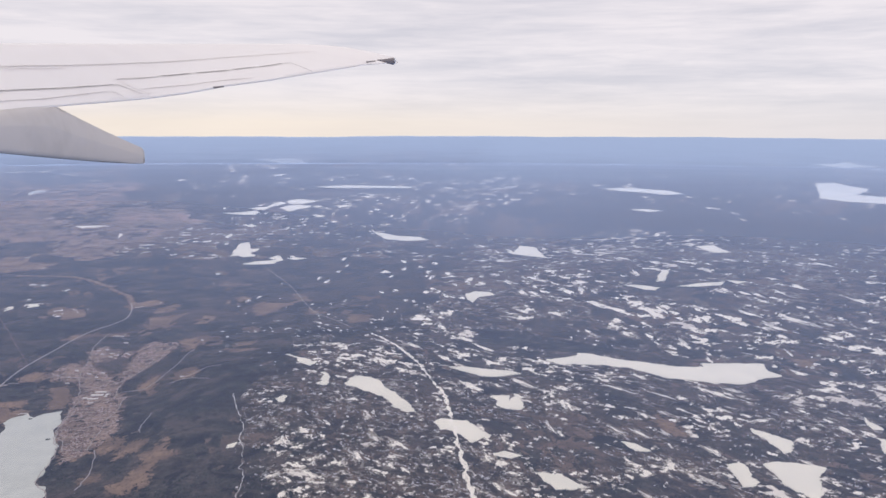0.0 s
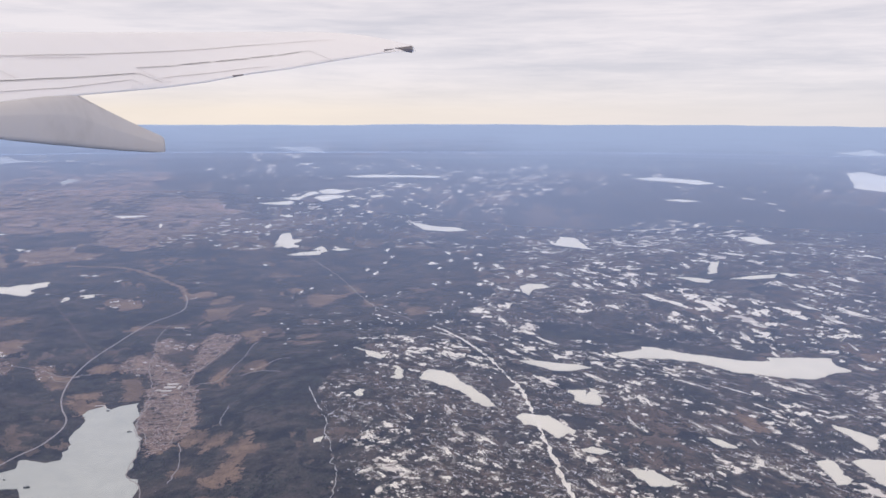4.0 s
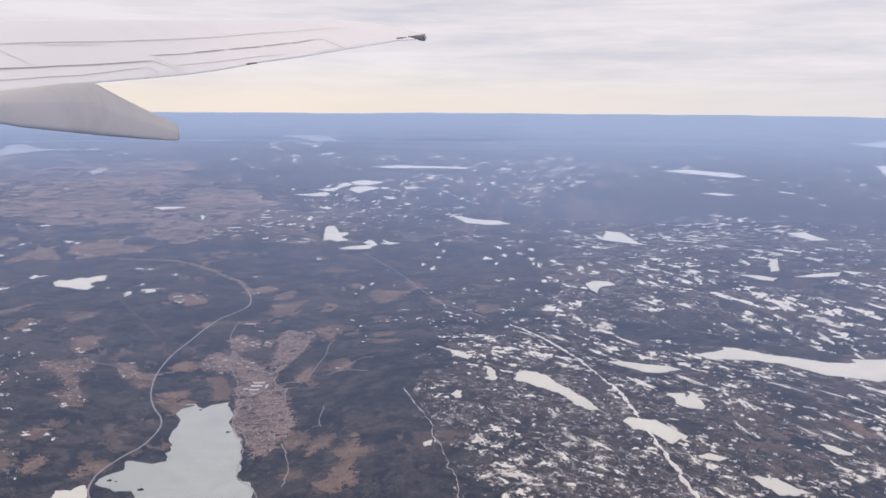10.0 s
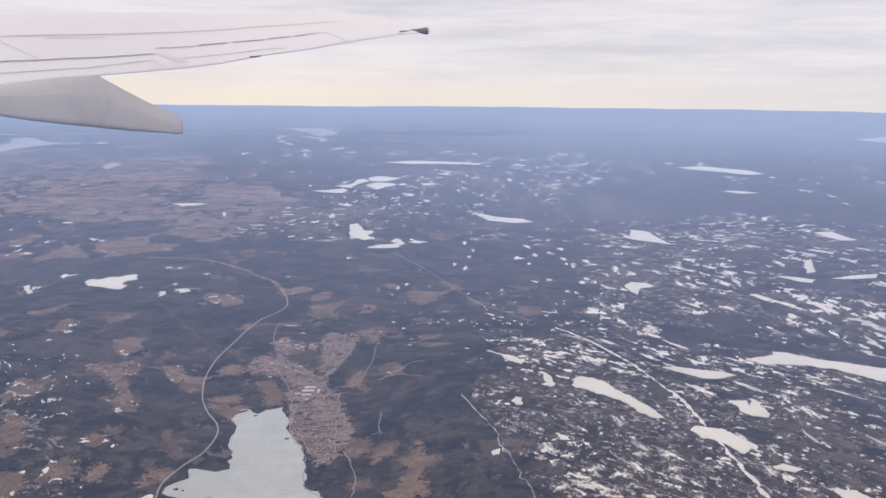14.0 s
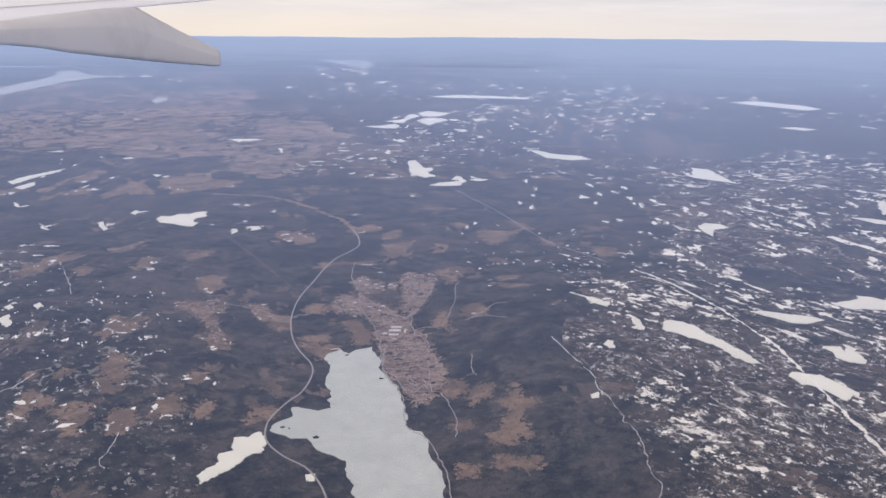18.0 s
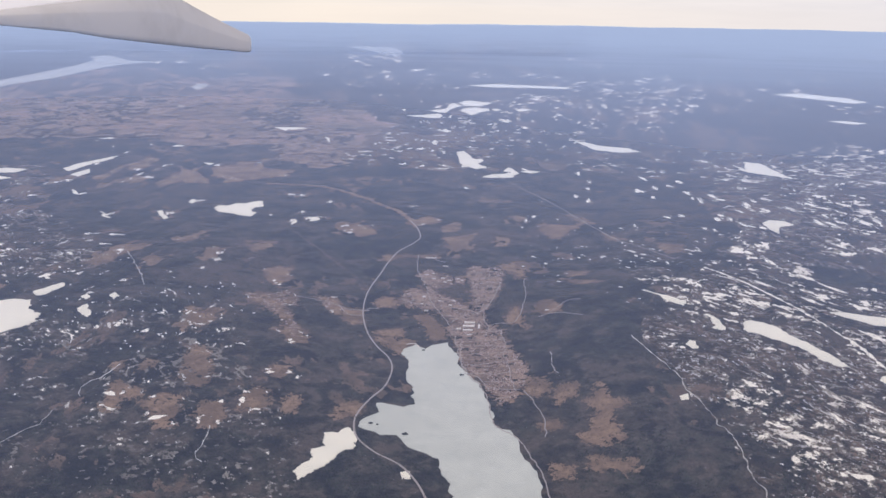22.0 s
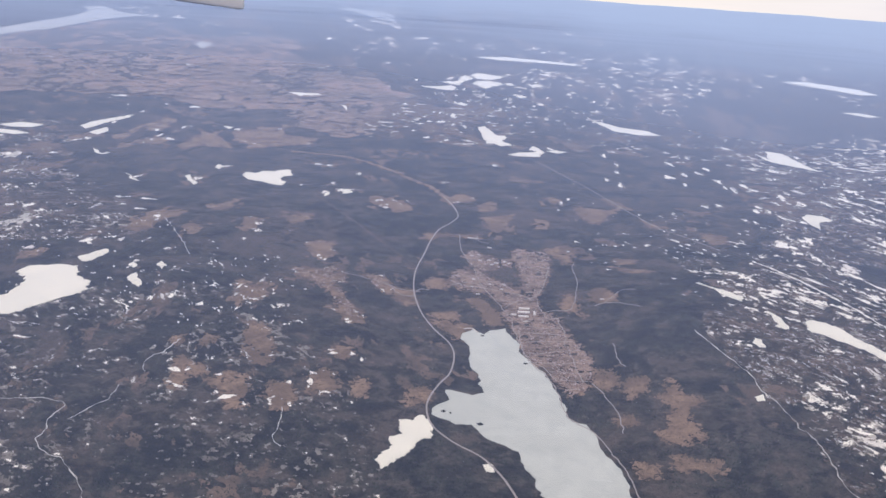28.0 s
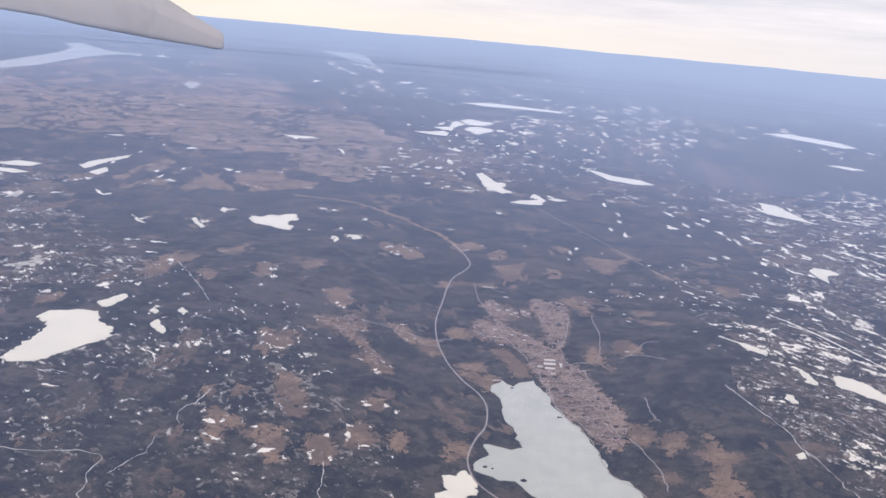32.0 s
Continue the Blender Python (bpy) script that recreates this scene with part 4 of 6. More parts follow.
def stands(k, c, open_stand, dark):
    """Mixes a forest colour with thin brownish stands and deep spruce stands."""
    thin = k.math("ADD", k.math("MULTIPLY", k.noise(5.5, 5, 0.66, 0.5), 0.55), k.math("MULTIPLY", k.noise(1.25, 4, 0.7, 0.4), 0.45))
    c = k.mix(k.math("MULTIPLY", k.ramp(thin, 0.495, 0.575), 0.9), c, open_stand)
    return k.mix(k.math("MULTIPLY", k.ramp(thin, 0.485, 0.42), 0.85), c, dark)


def ground_material():
    k = Mat("forest_floor", 0.95, 0.1)
    wide, mid, fine = k.noise(30, 6, 0.65, 0.5), k.noise(4.5, 7, 0.68, 0.6), k.noise(0.35, 5, 0.7)
    c = k.mix(k.ramp(mid, 0.38, 0.66), FOREST_DARK, FOREST_PALE)
    c = k.mix(k.ramp(wide, 0.52, 0.68), c, FOREST_BROWN)
    c = k.mix(k.math("MULTIPLY", k.ramp(k.noise(190, 5, 0.6, 0.3), 0.45, 0.65), 0.5), c, (0.030, 0.032, 0.036))
    c = k.mix(k.math("MULTIPLY", k.ramp(k.noise(2.2, 6, 0.7, 0.3, (1.8, 0.8, 1), radians(-42)), 0.60, 0.74), 0.6), c, (0.13, 0.10, 0.085))
    c = k.mix(k.math("MULTIPLY", k.ramp(k.noise(46, 6, 0.68, 0.5, (2.2, 1, 1)), 0.50, 0.60), 0.45), c, (0.115, 0.102, 0.092))
    thin = k.math("MULTIPLY", k.ramp(k.noise(9, 5, 0.6, 0.5), 0.50, 0.62), k.ramp(k.noise(0.8, 6, 0.75, 0.5), 0.52, 0.64))
    c = k.mix(k.math("MULTIPLY", thin, 0.8), c, (0.16, 0.135, 0.115))
    c = stands(k, c, (0.122, 0.103, 0.092), (0.026, 0.030, 0.036))
    c = k.mix(k.math("MULTIPLY", k.ramp(fine, 0.35, 0.7), 0.5), c, (0.018, 0.020, 0.020))
    return k.done(c, k.math("ADD", fine, k.math("MULTIPLY", mid, 3.0)), 0.25, 0.7)


FOREST_DARK, FOREST_PALE, FOREST_BROWN = (0.041, 0.042, 0.044), (0.072, 0.072, 0.067), (0.112, 0.088, 0.075)
M_GROUND = ground_material()


def snow_material(name, a, b, worn):
    k = Mat(name, 0.7, 0.25)
    big, small = k.noise(5, 5, 0.6, 0.8), k.noise(0.5, 5, 0.65)
    c = k.mix(k.ramp(big, 0.35, 0.65), a, b)
    c = k.mix(k.math("MULTIPLY", k.ramp(small, 0.5, 0.75), 0.35), c, worn)
    if name == "old_snow":
        c = k.mix(k.ramp(k.island(), 0.70, 1.0), c, (0.64, 0.585, 0.53))
    return k.done(c, small, 0.03, 0.3)


M_ICE = snow_material("snow_on_ice", (0.86, 0.82, 0.70), (0.78, 0.75, 0.645), (0.64, 0.62, 0.56))
M_THIN = snow_material("thin_snow", (0.25, 0.225, 0.195), (0.13, 0.115, 0.10), (0.07, 0.062, 0.055))
M_CRUMB = snow_material("snow_crumbs", (0.70, 0.66, 0.60), (0.46, 0.43, 0.38), (0.24, 0.215, 0.19))
M_WISP = snow_material("wispy_snow", (0.53, 0.48, 0.41), (0.25, 0.22, 0.18), (0.11, 0.094, 0.08))
M_SNOW = snow_material("old_snow", (0.93, 0.885, 0.785), (0.85, 0.80, 0.705), (0.50, 0.455, 0.39))


def wet_ice(name="wet_grey_ice", tone=1.0):
    k = Mat(name, 0.45, 0.4)
    big, mid = k.noise(7, 6, 0.6, 1.2), k.noise(0.7, 6, 0.7, 0.8)
    c = k.mix(k.ramp(big, 0.35, 0.62), (0.49, 0.51, 0.465), (0.54, 0.56, 0.51))
    c = k.mix(k.ramp(mid, 0.60, 0.74), c, (0.68, 0.69, 0.68))
    c = k.mix(k.math("MULTIPLY", k.ramp(k.noise(3.0, 5, 0.7, 1.0), 0.58, 0.72), 0.5), c, (0.42, 0.45, 0.44))
    c = k.mix(k.math("MULTIPLY", k.ramp(k.noise(0.22, 4, 0.7, 0.5), 0.62, 0.70), 0.7), c, (0.74, 0.75, 0.73))
    c = k.mix(k.math("MULTIPLY", k.ramp(k.noise(1.3, 6, 0.72, 0.4), 0.45, 0.62), 0.30), c, (0.36, 0.39, 0.37))
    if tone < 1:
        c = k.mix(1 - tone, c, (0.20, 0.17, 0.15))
    return k.done(c, mid, 0.02, 0.3)


M_WET = wet_ice()
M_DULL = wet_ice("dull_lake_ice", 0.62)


def field_material(name, a, b, dark, grain):
    k = Mat(name, 0.95, 0.1)
    big, mid, fine = k.noise(grain * 6, 4, 0.6), k.noise(grain, 5, 0.7, 0.6), k.noise(grain * 0.2, 4, 0.7)
    c = k.mix(k.ramp(big, 0.4, 0.62), a, b)
    c = k.mix(k.ramp(mid, 0.52, 0.70), c, dark)
    c = k.mix(k.math("MULTIPLY", fine, 0.35), c, (0.05, 0.045, 0.04))
    c = k.mix(k.math("MULTIPLY", k.ramp(k.noise(grain * 2.6, 5, 0.7, 0.6), 0.50, 0.62), 0.35), c, (0.080, 0.070, 0.064))
    if name == "dry_grass":
        c = k.mix(k.math("MULTIPLY", k.ramp(k.each(), 0.4, 1.0), 0.35), c, (0.225, 0.158, 0.116))
        c = k.mix(k.math("MULTIPLY", k.ramp(k.noise(0.22, 6, 0.75, 0.8), 0.50, 0.66), 0.6), c, (0.065, 0.060, 0.056))
    return k.done(c, fine, 0.05, 0.5)


M_FIELD = field_material("dry_grass", (0.340, 0.234, 0.166), (0.195, 0.142, 0.108), (0.062, 0.056, 0.052), 0.42)
M_HEATH = field_material("dry_heath", (0.205, 0.150, 0.120), (0.130, 0.102, 0.086), (0.062, 0.057, 0.051), 0.4)
M_URBAN = field_material("town_ground", (0.37, 0.270, 0.220), (0.22, 0.165, 0.140), (0.07, 0.062, 0.058), 0.34)


def valley_material():
    k = Mat("valley_farmland", 0.95, 0.1)
    rows = k.noise(5, 8, 0.72, 0.4)
    c = k.mix(k.ramp(k.noise(30, 4, 0.6), 0.40, 0.62), (0.33, 0.235, 0.19), (0.225, 0.17, 0.14))
    c = k.mix(k.ramp(rows, 0.46, 0.66), c, (0.10, 0.085, 0.075))
    c = k.mix(k.math("MULTIPLY", k.ramp(k.noise(38, 5, 0.65, 0.5), 0.50, 0.66), 0.7), c, (0.08, 0.074, 0.070))
    return k.done(c, rows, 0.3, 0.4)


M_VALLEY = valley_material()


def bog_material():
    """Open bog and felled forest: brown tufts, dark trees and thin wisps of old snow."""
    k = Mat("open_bog", 0.95, 0.1)
    lie = (1.35, 0.9, 1)
    a = k.noise(1.1, 8, 0.72, 0.6, lie, radians(-44))
    b = k.noise(3.2, 6, 0.65, 0.5, lie, radians(-44))
    wide = k.noise(13, 4, 0.6, 0.4)
    c = k.mix(k.ramp(a, 0.40, 0.62), (0.038, 0.036, 0.035), (0.140, 0.108, 0.088))
    c = k.mix(k.ramp(b, 0.50, 0.64), c, (0.042, 0.041, 0.042))
    wisps = k.math("MULTIPLY", k.ramp(k.noise(0.55, 7, 0.75, 0.8, lie, radians(-44)), 0.53, 0.62), k.ramp(k.math("ADD", b, k.math("MULTIPLY", wide, 0.6)), 0.88, 0.72))
    c = k.mix(wisps, c, (0.66, 0.63, 0.61))
    return k.done(c, a, 0.15, 0.6)


M_BOG = bog_material()


M_STUBBLE = field_material("pale_stubble", (0.40, 0.30, 0.24), (0.31, 0.235, 0.19), (0.22, 0.17, 0.14), 2.5)
M_GROVE = field_material("leafless_grove", (0.115, 0.098, 0.088), (0.080, 0.072, 0.068), (0.055, 0.053, 0.052), 3.0)


def asphalt():
    k = Mat("salted_asphalt", 0.9, 0.2)
    c = k.mix(k.noise(3.0, 5, 0.7), (0.30, 0.27, 0.25), (0.42, 0.375, 0.35))
    return k.done(c, k.noise(0.1, 3), 0.01, 0.3)


M_ROAD = asphalt()


def canopy():
    k = Mat("spruce_needles", 0.9, 0.15)
    c = k.mix(k.island(), (0.018, 0.026, 0.023), (0.074, 0.086, 0.072))
    c = k.mix(k.ramp(k.noise(7, 4, 0.6), 0.52, 0.66), c, (0.080, 0.068, 0.056))
    c = stands(k, c, (0.116, 0.098, 0.085), (0.019, 0.026, 0.031))
    return k.done(c)


M_TREE = canopy()


def house_material(name, a, b, spread=0.5):
    k = Mat(name, 0.8, 0.2)
    c = k.mix(k.ramp(k.island(), 0.2, 0.8), a, b)
    c = k.mix(k.math("MULTIPLY", k.noise(0.05, 3), spread), c, (0.10, 0.085, 0.08))
    return k.done(c)


M_WALL = house_material("painted_timber", (0.74, 0.64, 0.59), (0.36, 0.22, 0.18))
M_ROOF = house_material("roof_tiles", (0.20, 0.135, 0.115), (0.60, 0.50, 0.46))
M_HALL = house_material("sheet_steel", (0.82, 0.78, 0.74), (0.66, 0.62, 0.58), 0.15)


def wing_paint(name, colour, dirt, scale):
    k = Mat(name, 0.6, 0.2)
    c = k.mix(k.math("MULTIPLY", k.ramp(k.noise(scale, 5, 0.6, 0.2, (3, 0.6, 1)), 0.45, 0.75), 0.5), colour, dirt)
    return k.done(c, k.noise(scale * 0.3, 3), 0.3, 0.06)


M_WING = wing_paint("white_wing_paint", (0.975, 0.945, 0.93), (0.93, 0.90, 0.89), 60)
# fairing colour greyed all over to imitate its shaded side
M_POD = wing_paint("shaded_fairing_paint", (0.68, 0.65, 0.635), (0.54, 0.515, 0.50), 40)
M_GAP = wing_paint("dark_gap_seal", (0.26, 0.235, 0.24), (0.20, 0.18, 0.185), 20)
M_LINE = wing_paint("faint_panel_joint", (0.76, 0.72, 0.72), (0.70, 0.66, 0.66), 20)
M_LAMP = wing_paint("tip_lamp_glass", (0.9, 0.9, 0.9), (0.85, 0.85, 0.85), 20)


# distance haze painted as a see-through sheet, its colour set by range
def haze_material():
    m = bpy.data.materials.new("painted_haze")
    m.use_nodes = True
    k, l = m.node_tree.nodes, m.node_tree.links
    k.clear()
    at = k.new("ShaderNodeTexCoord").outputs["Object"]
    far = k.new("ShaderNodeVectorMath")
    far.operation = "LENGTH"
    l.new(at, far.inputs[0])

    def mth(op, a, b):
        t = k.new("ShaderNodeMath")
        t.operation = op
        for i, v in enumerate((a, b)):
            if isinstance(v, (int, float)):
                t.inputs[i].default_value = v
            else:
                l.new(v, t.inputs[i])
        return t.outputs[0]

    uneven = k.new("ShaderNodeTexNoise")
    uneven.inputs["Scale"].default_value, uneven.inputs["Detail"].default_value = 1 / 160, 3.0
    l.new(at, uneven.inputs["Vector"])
    r = far.outputs["Value"]      # the land beyond 540 m is bent to lie edge-on: little haze is painted there
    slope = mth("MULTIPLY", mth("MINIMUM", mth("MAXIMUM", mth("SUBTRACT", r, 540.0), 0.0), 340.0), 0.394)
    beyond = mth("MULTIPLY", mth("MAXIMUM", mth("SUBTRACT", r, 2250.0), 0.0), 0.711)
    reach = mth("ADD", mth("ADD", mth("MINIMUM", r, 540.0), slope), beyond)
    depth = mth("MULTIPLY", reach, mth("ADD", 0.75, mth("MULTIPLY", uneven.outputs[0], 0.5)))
    side = k.new("ShaderNodeSeparateXYZ")      # haze painted thinner towards the west
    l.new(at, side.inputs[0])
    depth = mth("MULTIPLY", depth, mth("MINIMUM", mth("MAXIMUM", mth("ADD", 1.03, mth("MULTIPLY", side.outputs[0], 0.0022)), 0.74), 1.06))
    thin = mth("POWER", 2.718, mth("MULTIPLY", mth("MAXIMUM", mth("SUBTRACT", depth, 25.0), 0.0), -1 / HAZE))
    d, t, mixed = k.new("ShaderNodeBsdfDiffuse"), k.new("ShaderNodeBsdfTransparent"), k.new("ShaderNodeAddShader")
    tone = k.new("ShaderNodeMix")      # painted bluer near by, paler far off
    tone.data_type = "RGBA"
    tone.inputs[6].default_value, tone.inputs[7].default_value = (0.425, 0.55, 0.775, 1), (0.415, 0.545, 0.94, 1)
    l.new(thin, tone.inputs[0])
    veil = k.new("ShaderNodeMix")      # the painted haze colour grows stronger with distance
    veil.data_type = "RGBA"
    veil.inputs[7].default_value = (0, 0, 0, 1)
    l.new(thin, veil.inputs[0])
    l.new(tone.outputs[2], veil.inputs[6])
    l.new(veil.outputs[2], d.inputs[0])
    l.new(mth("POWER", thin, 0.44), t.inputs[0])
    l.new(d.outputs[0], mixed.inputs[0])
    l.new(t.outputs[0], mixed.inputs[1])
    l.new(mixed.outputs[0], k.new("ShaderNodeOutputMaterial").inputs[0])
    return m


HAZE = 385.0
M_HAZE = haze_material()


SPOTS = np.array(FITTED_HEIGHTS)
REACH = 0.13 * np.hypot(SPOTS[:, 0], SPOTS[:, 1]) + 2
CLOSE = 0.055 * np.hypot(SPOTS[:, 0], SPOTS[:, 1]) + 1.5
FALLOFF = np.exp(-((SPOTS[:, None, 0] - SPOTS[None, :, 0]) ** 2 + (SPOTS[:, None, 1] - SPOTS[None, :, 1]) ** 2) / (2 * REACH**2))
LEFT = SPOTS[:, 2] - FALLOFF @ SPOTS[:, 2] / (0.05 + FALLOFF.sum(1))      # what the broad shape leaves over at each spot


EYE_HEIGHT = 28.3


def fallen(r):
    """How far the land drops beyond 540 m, bent along the camera's sight line so the wing clears it edge-on."""
    r = np.asarray(r, float)
    level = np.minimum(r, 540) + 120 * np.clip((r - 540) / 340, 0, 1) + 14 * np.clip((r - 880) / 1370, 0, 1) + 1e-6
    slope = EYE_HEIGHT * (np.minimum(r, 2250) / level - 1)
    return np.maximum(slope - 40.2 * np.clip((r - 2250) / 2630, 0, 1), 0)


FALL_R = np.r_[np.linspace(0, 520, 40), np.linspace(530, 2250, 150), np.geomspace(2260, 4880, 60)]
PLAN_R = np.maximum.accumulate(EYE_HEIGHT * FALL_R / (EYE_HEIGHT + fallen(FALL_R)) + np.arange(250) * 1e-6)


def afar(x, y):
    """The place on the dropped land that keeps a level plan's sight line from the camera."""
    r = math.hypot(x, y)
    k = np.interp(r, PLAN_R, FALL_R) / r if r > 520 else 1.0
    return float(x * k), float(y * k)


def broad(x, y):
    """Bearing and dip in pixels from the camera: far patches are shaped to fit its view."""
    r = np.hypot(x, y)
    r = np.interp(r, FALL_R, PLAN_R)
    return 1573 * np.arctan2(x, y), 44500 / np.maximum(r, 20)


def relief(x, y):
    """Heights of the land: valley and plateau near by, low ridges far off."""
    x, y = np.atleast_1d(np.asarray(x, float)), np.atleast_1d(np.asarray(y, float))
    top, low = np.zeros(x.shape), np.full(x.shape, 0.05)
    more, near = np.zeros(x.shape), np.full(x.shape, 0.25)
    for (a, b, z), r, c, e in zip(SPOTS, REACH, CLOSE, LEFT):
        d = (x - a) ** 2 + (y - b) ** 2
        w, n = np.exp(-d / (2 * r * r)), np.exp(-d / (2 * c * c))
        top, low, more, near = top + w * z, low + w, more + n * e, near + n
    k = np.clip((np.hypot(x, y) - 600) / 2600, 0, 1)
    far = np.sin(x / 700 + 1.3) * np.cos(y / 410 + 0.5) + 0.5 * np.sin(x / 230 + y / 300) + 0.35 * np.sin(x / 90 - y / 140) + 0.2 * np.sin(x / 37 + y / 260)
    return top / low + more / near + k * (3.0 * far - 1.0) - fallen(np.hypot(x, y))


# ---- building helpers ----
def mesh_of(name, verts, faces, material, smooth=False):
    me = bpy.data.meshes.new(name)
    me.from_pydata([tuple(v) for v in verts], [], faces)
    if smooth:
        me.polygons.foreach_set("use_smooth", [True] * len(me.polygons))
    me.materials.append(material)
    me.update()
    return me


def part(name, bm, material, parent, label=""):
    me = bpy.data.meshes.new(name)
    bm.normal_update()
    bm.to_mesh(me)
    bm.free()
    me.materials.append(material)
    ob = new(name, me)
    ob.parent = parent
    return tagged(ob, label) if label else ob


def mpart(name, verts, faces, material, parent, label="", smooth=False):
    ob = new(name, mesh_of(name, verts, faces, material, smooth))
    ob.parent = parent
    return tagged(ob, label) if label else ob


def spline(points, closed, step):
    """A smooth line through the points, about a step between its own."""
    p = np.array(points, float)
    n = len(p)
    out = []
    for i in range(n if closed else n - 1):
        if closed:
            a, b, c, d = p[i - 1], p[i], p[(i + 1) % n], p[(i + 2) % n]
        else:
            a, b, c, d = p[max(i - 1, 0)], p[i], p[i + 1], p[min(i + 2, n - 1)]
        k = int(np.clip(np.linalg.norm(c - b) / step, 2, 14))
        for u in np.arange(k) / k:
            out.append(0.5 * (2 * b + (c - a) * u + (2 * a - 5 * b + 4 * c - d) * u * u + (3 * b - a - 3 * c + d) * u**3))
    if not closed:
        out.append(p[-1])
    return np.array(out)


def outline(points, step):
    """The straight-sided outline through the points, cut into short steps."""
    p = np.array(points, float)
    out = []
    for a, b in zip(p, np.roll(p, -1, 0)):
        k = int(np.clip(np.linalg.norm(b - a) / step, 1, 30))
        out += [a + (b - a) * u for u in np.arange(k) / k]
    return np.array(out)


def ragged(line, amount, size):
    """Moves the points of an outline in and out like a worn shore."""
    out = []
    for x, y in line:
        q = Vector((x / size, y / size, 3.1))
        out.append((x + amount * noise.noise(q), y + amount * noise.noise(q + Vector((41, 7, 0)))))
    return np.array(out)


FLAT = 70.0      # layers lie thicker on the land the farther off they are


def draped(bm, z):
    at = np.array([v.co[:] for v in bm.verts])
    for v, h, far in zip(bm.verts, relief(at[:, 0], at[:, 1]), np.hypot(at[:, 0], at[:, 1])):
        v.co.z += h + z * far / FLAT


def sheet(line, z, depth):
    """A sheet with an outline that lies on the land, and a rim that goes down into it."""
    bm = bmesh.new()
    face = bm.faces.new([bm.verts.new((x, y, z)) for x, y in line])
    bmesh.ops.triangulate(bm, faces=[face], ngon_method="EAR_CLIP")
    lo, hi = line.min(0), line.max(0)
    step = max(2.5, 0.03 * np.hypot(*lo), (hi - lo).max() / 30)
    for axis in (0, 1):
        for c in np.arange(lo[axis] + step, hi[axis], step):
            n = (1, 0, 0) if axis == 0 else (0, 1, 0)
            bmesh.ops.bisect_plane(bm, geom=bm.verts[:] + bm.edges[:] + bm.faces[:], plane_co=(c, c, 0), plane_no=n)
    rim = [e for e in bm.edges if e.is_boundary]
    made = bmesh.ops.extrude_edge_only(bm, edges=rim)["geom"]
    for v in made:
        if isinstance(v, bmesh.types.BMVert):
            v.co.z -= depth + 0.03
    bmesh.ops.recalc_face_normals(bm, faces=bm.faces)
    draped(bm, z)
    return bm


def laid(name, bm, material, label, category, kind="structure", group=""):
    me = bpy.data.meshes.new(name)
    bm.to_mesh(me)
    bm.free()
    me.materials.append(material)
    return tagged(new(name, me), label, category, group, kind)


def ribbon(points, width, z, depth, step=0.6, vary=0.15, wander=0.0):
    line = ragged(spline(points, False, step), wander, 0.8)
    d = np.gradient(line, axis=0)
    d /= np.linalg.norm(d, axis=1)[:, None] + 1e-9
    side = np.c_[-d[:, 1], d[:, 0]]
    bm = bmesh.new()
    rows = []
    for i, (p, s) in enumerate(zip(line, side)):
        w = width * 0.5 * max(0.15, 1 + vary * noise.noise(Vector((p[0] * 1.1, p[1] * 1.1, 9))) + 0.4 * vary * noise.noise(Vector((p[0] * 4, p[1] * 4, 2))))
        a, b = p + s * w, p - s * w
        rows.append([bm.verts.new(v) for v in ((*a, z - depth), (*a, z), (*b, z), (*b, z - depth))])
    for q, r in zip(rows, rows[1:]):
        for i in range(3):
            bm.faces.new((q[i], q[i + 1], r[i + 1], r[i]))
    bmesh.ops.recalc_face_normals(bm, faces=bm.faces)
    draped(bm, z)
    return bm


def inside(poly, x, y):
    """Which of the points lie in the polygon."""
    hit = np.zeros(len(x), bool)
    px, py = np.array(poly, float).T
    j = len(px) - 1
    for i in range(len(px)):
        cross = (py[i] > y) != (py[j] > y)
        hit ^= cross & (x < (px[j] - px[i]) * (y - py[i]) / (py[j] - py[i] + 1e-12) + px[i])
        j = i
    return hit


LATTICE = np.random.default_rng(5).uniform(-1, 1, (256, 256))


def rough(x, y, size, octaves=5, seed=0.0, keep=0.58):
    """Uneven values round zero over the plan, with finer and finer detail."""
    total, weight, most = 0.0, 1.0, 0.0
    x, y = x / size + seed * 7.31, y / size + seed * 3.77
    for _ in range(octaves):
        i, j = np.floor(x).astype(int), np.floor(y).astype(int)
        u, v = x - i, y - j
        u, v = u * u * (3 - 2 * u), v * v * (3 - 2 * v)
        a, b, c, d = (LATTICE[(i + p) & 255, (j + q) & 255] for p, q in ((0, 0), (1, 0), (0, 1), (1, 1)))
        total = total + weight * ((a + (b - a) * u) * (1 - v) + (c + (d - c) * u) * v)
        most += weight
        weight *= keep
        x, y = 1.62 * x - 1.18 * y + 5.2, 1.18 * x + 1.62 * y + 1.7
    return total / most


def along(x, y, turn, stretch):
    """Coordinates turned and drawn out along one direction."""
    c, s = math.cos(turn), math.sin(turn)
    return (x * c + y * s) / stretch, (y * c - x * s) * 1.0


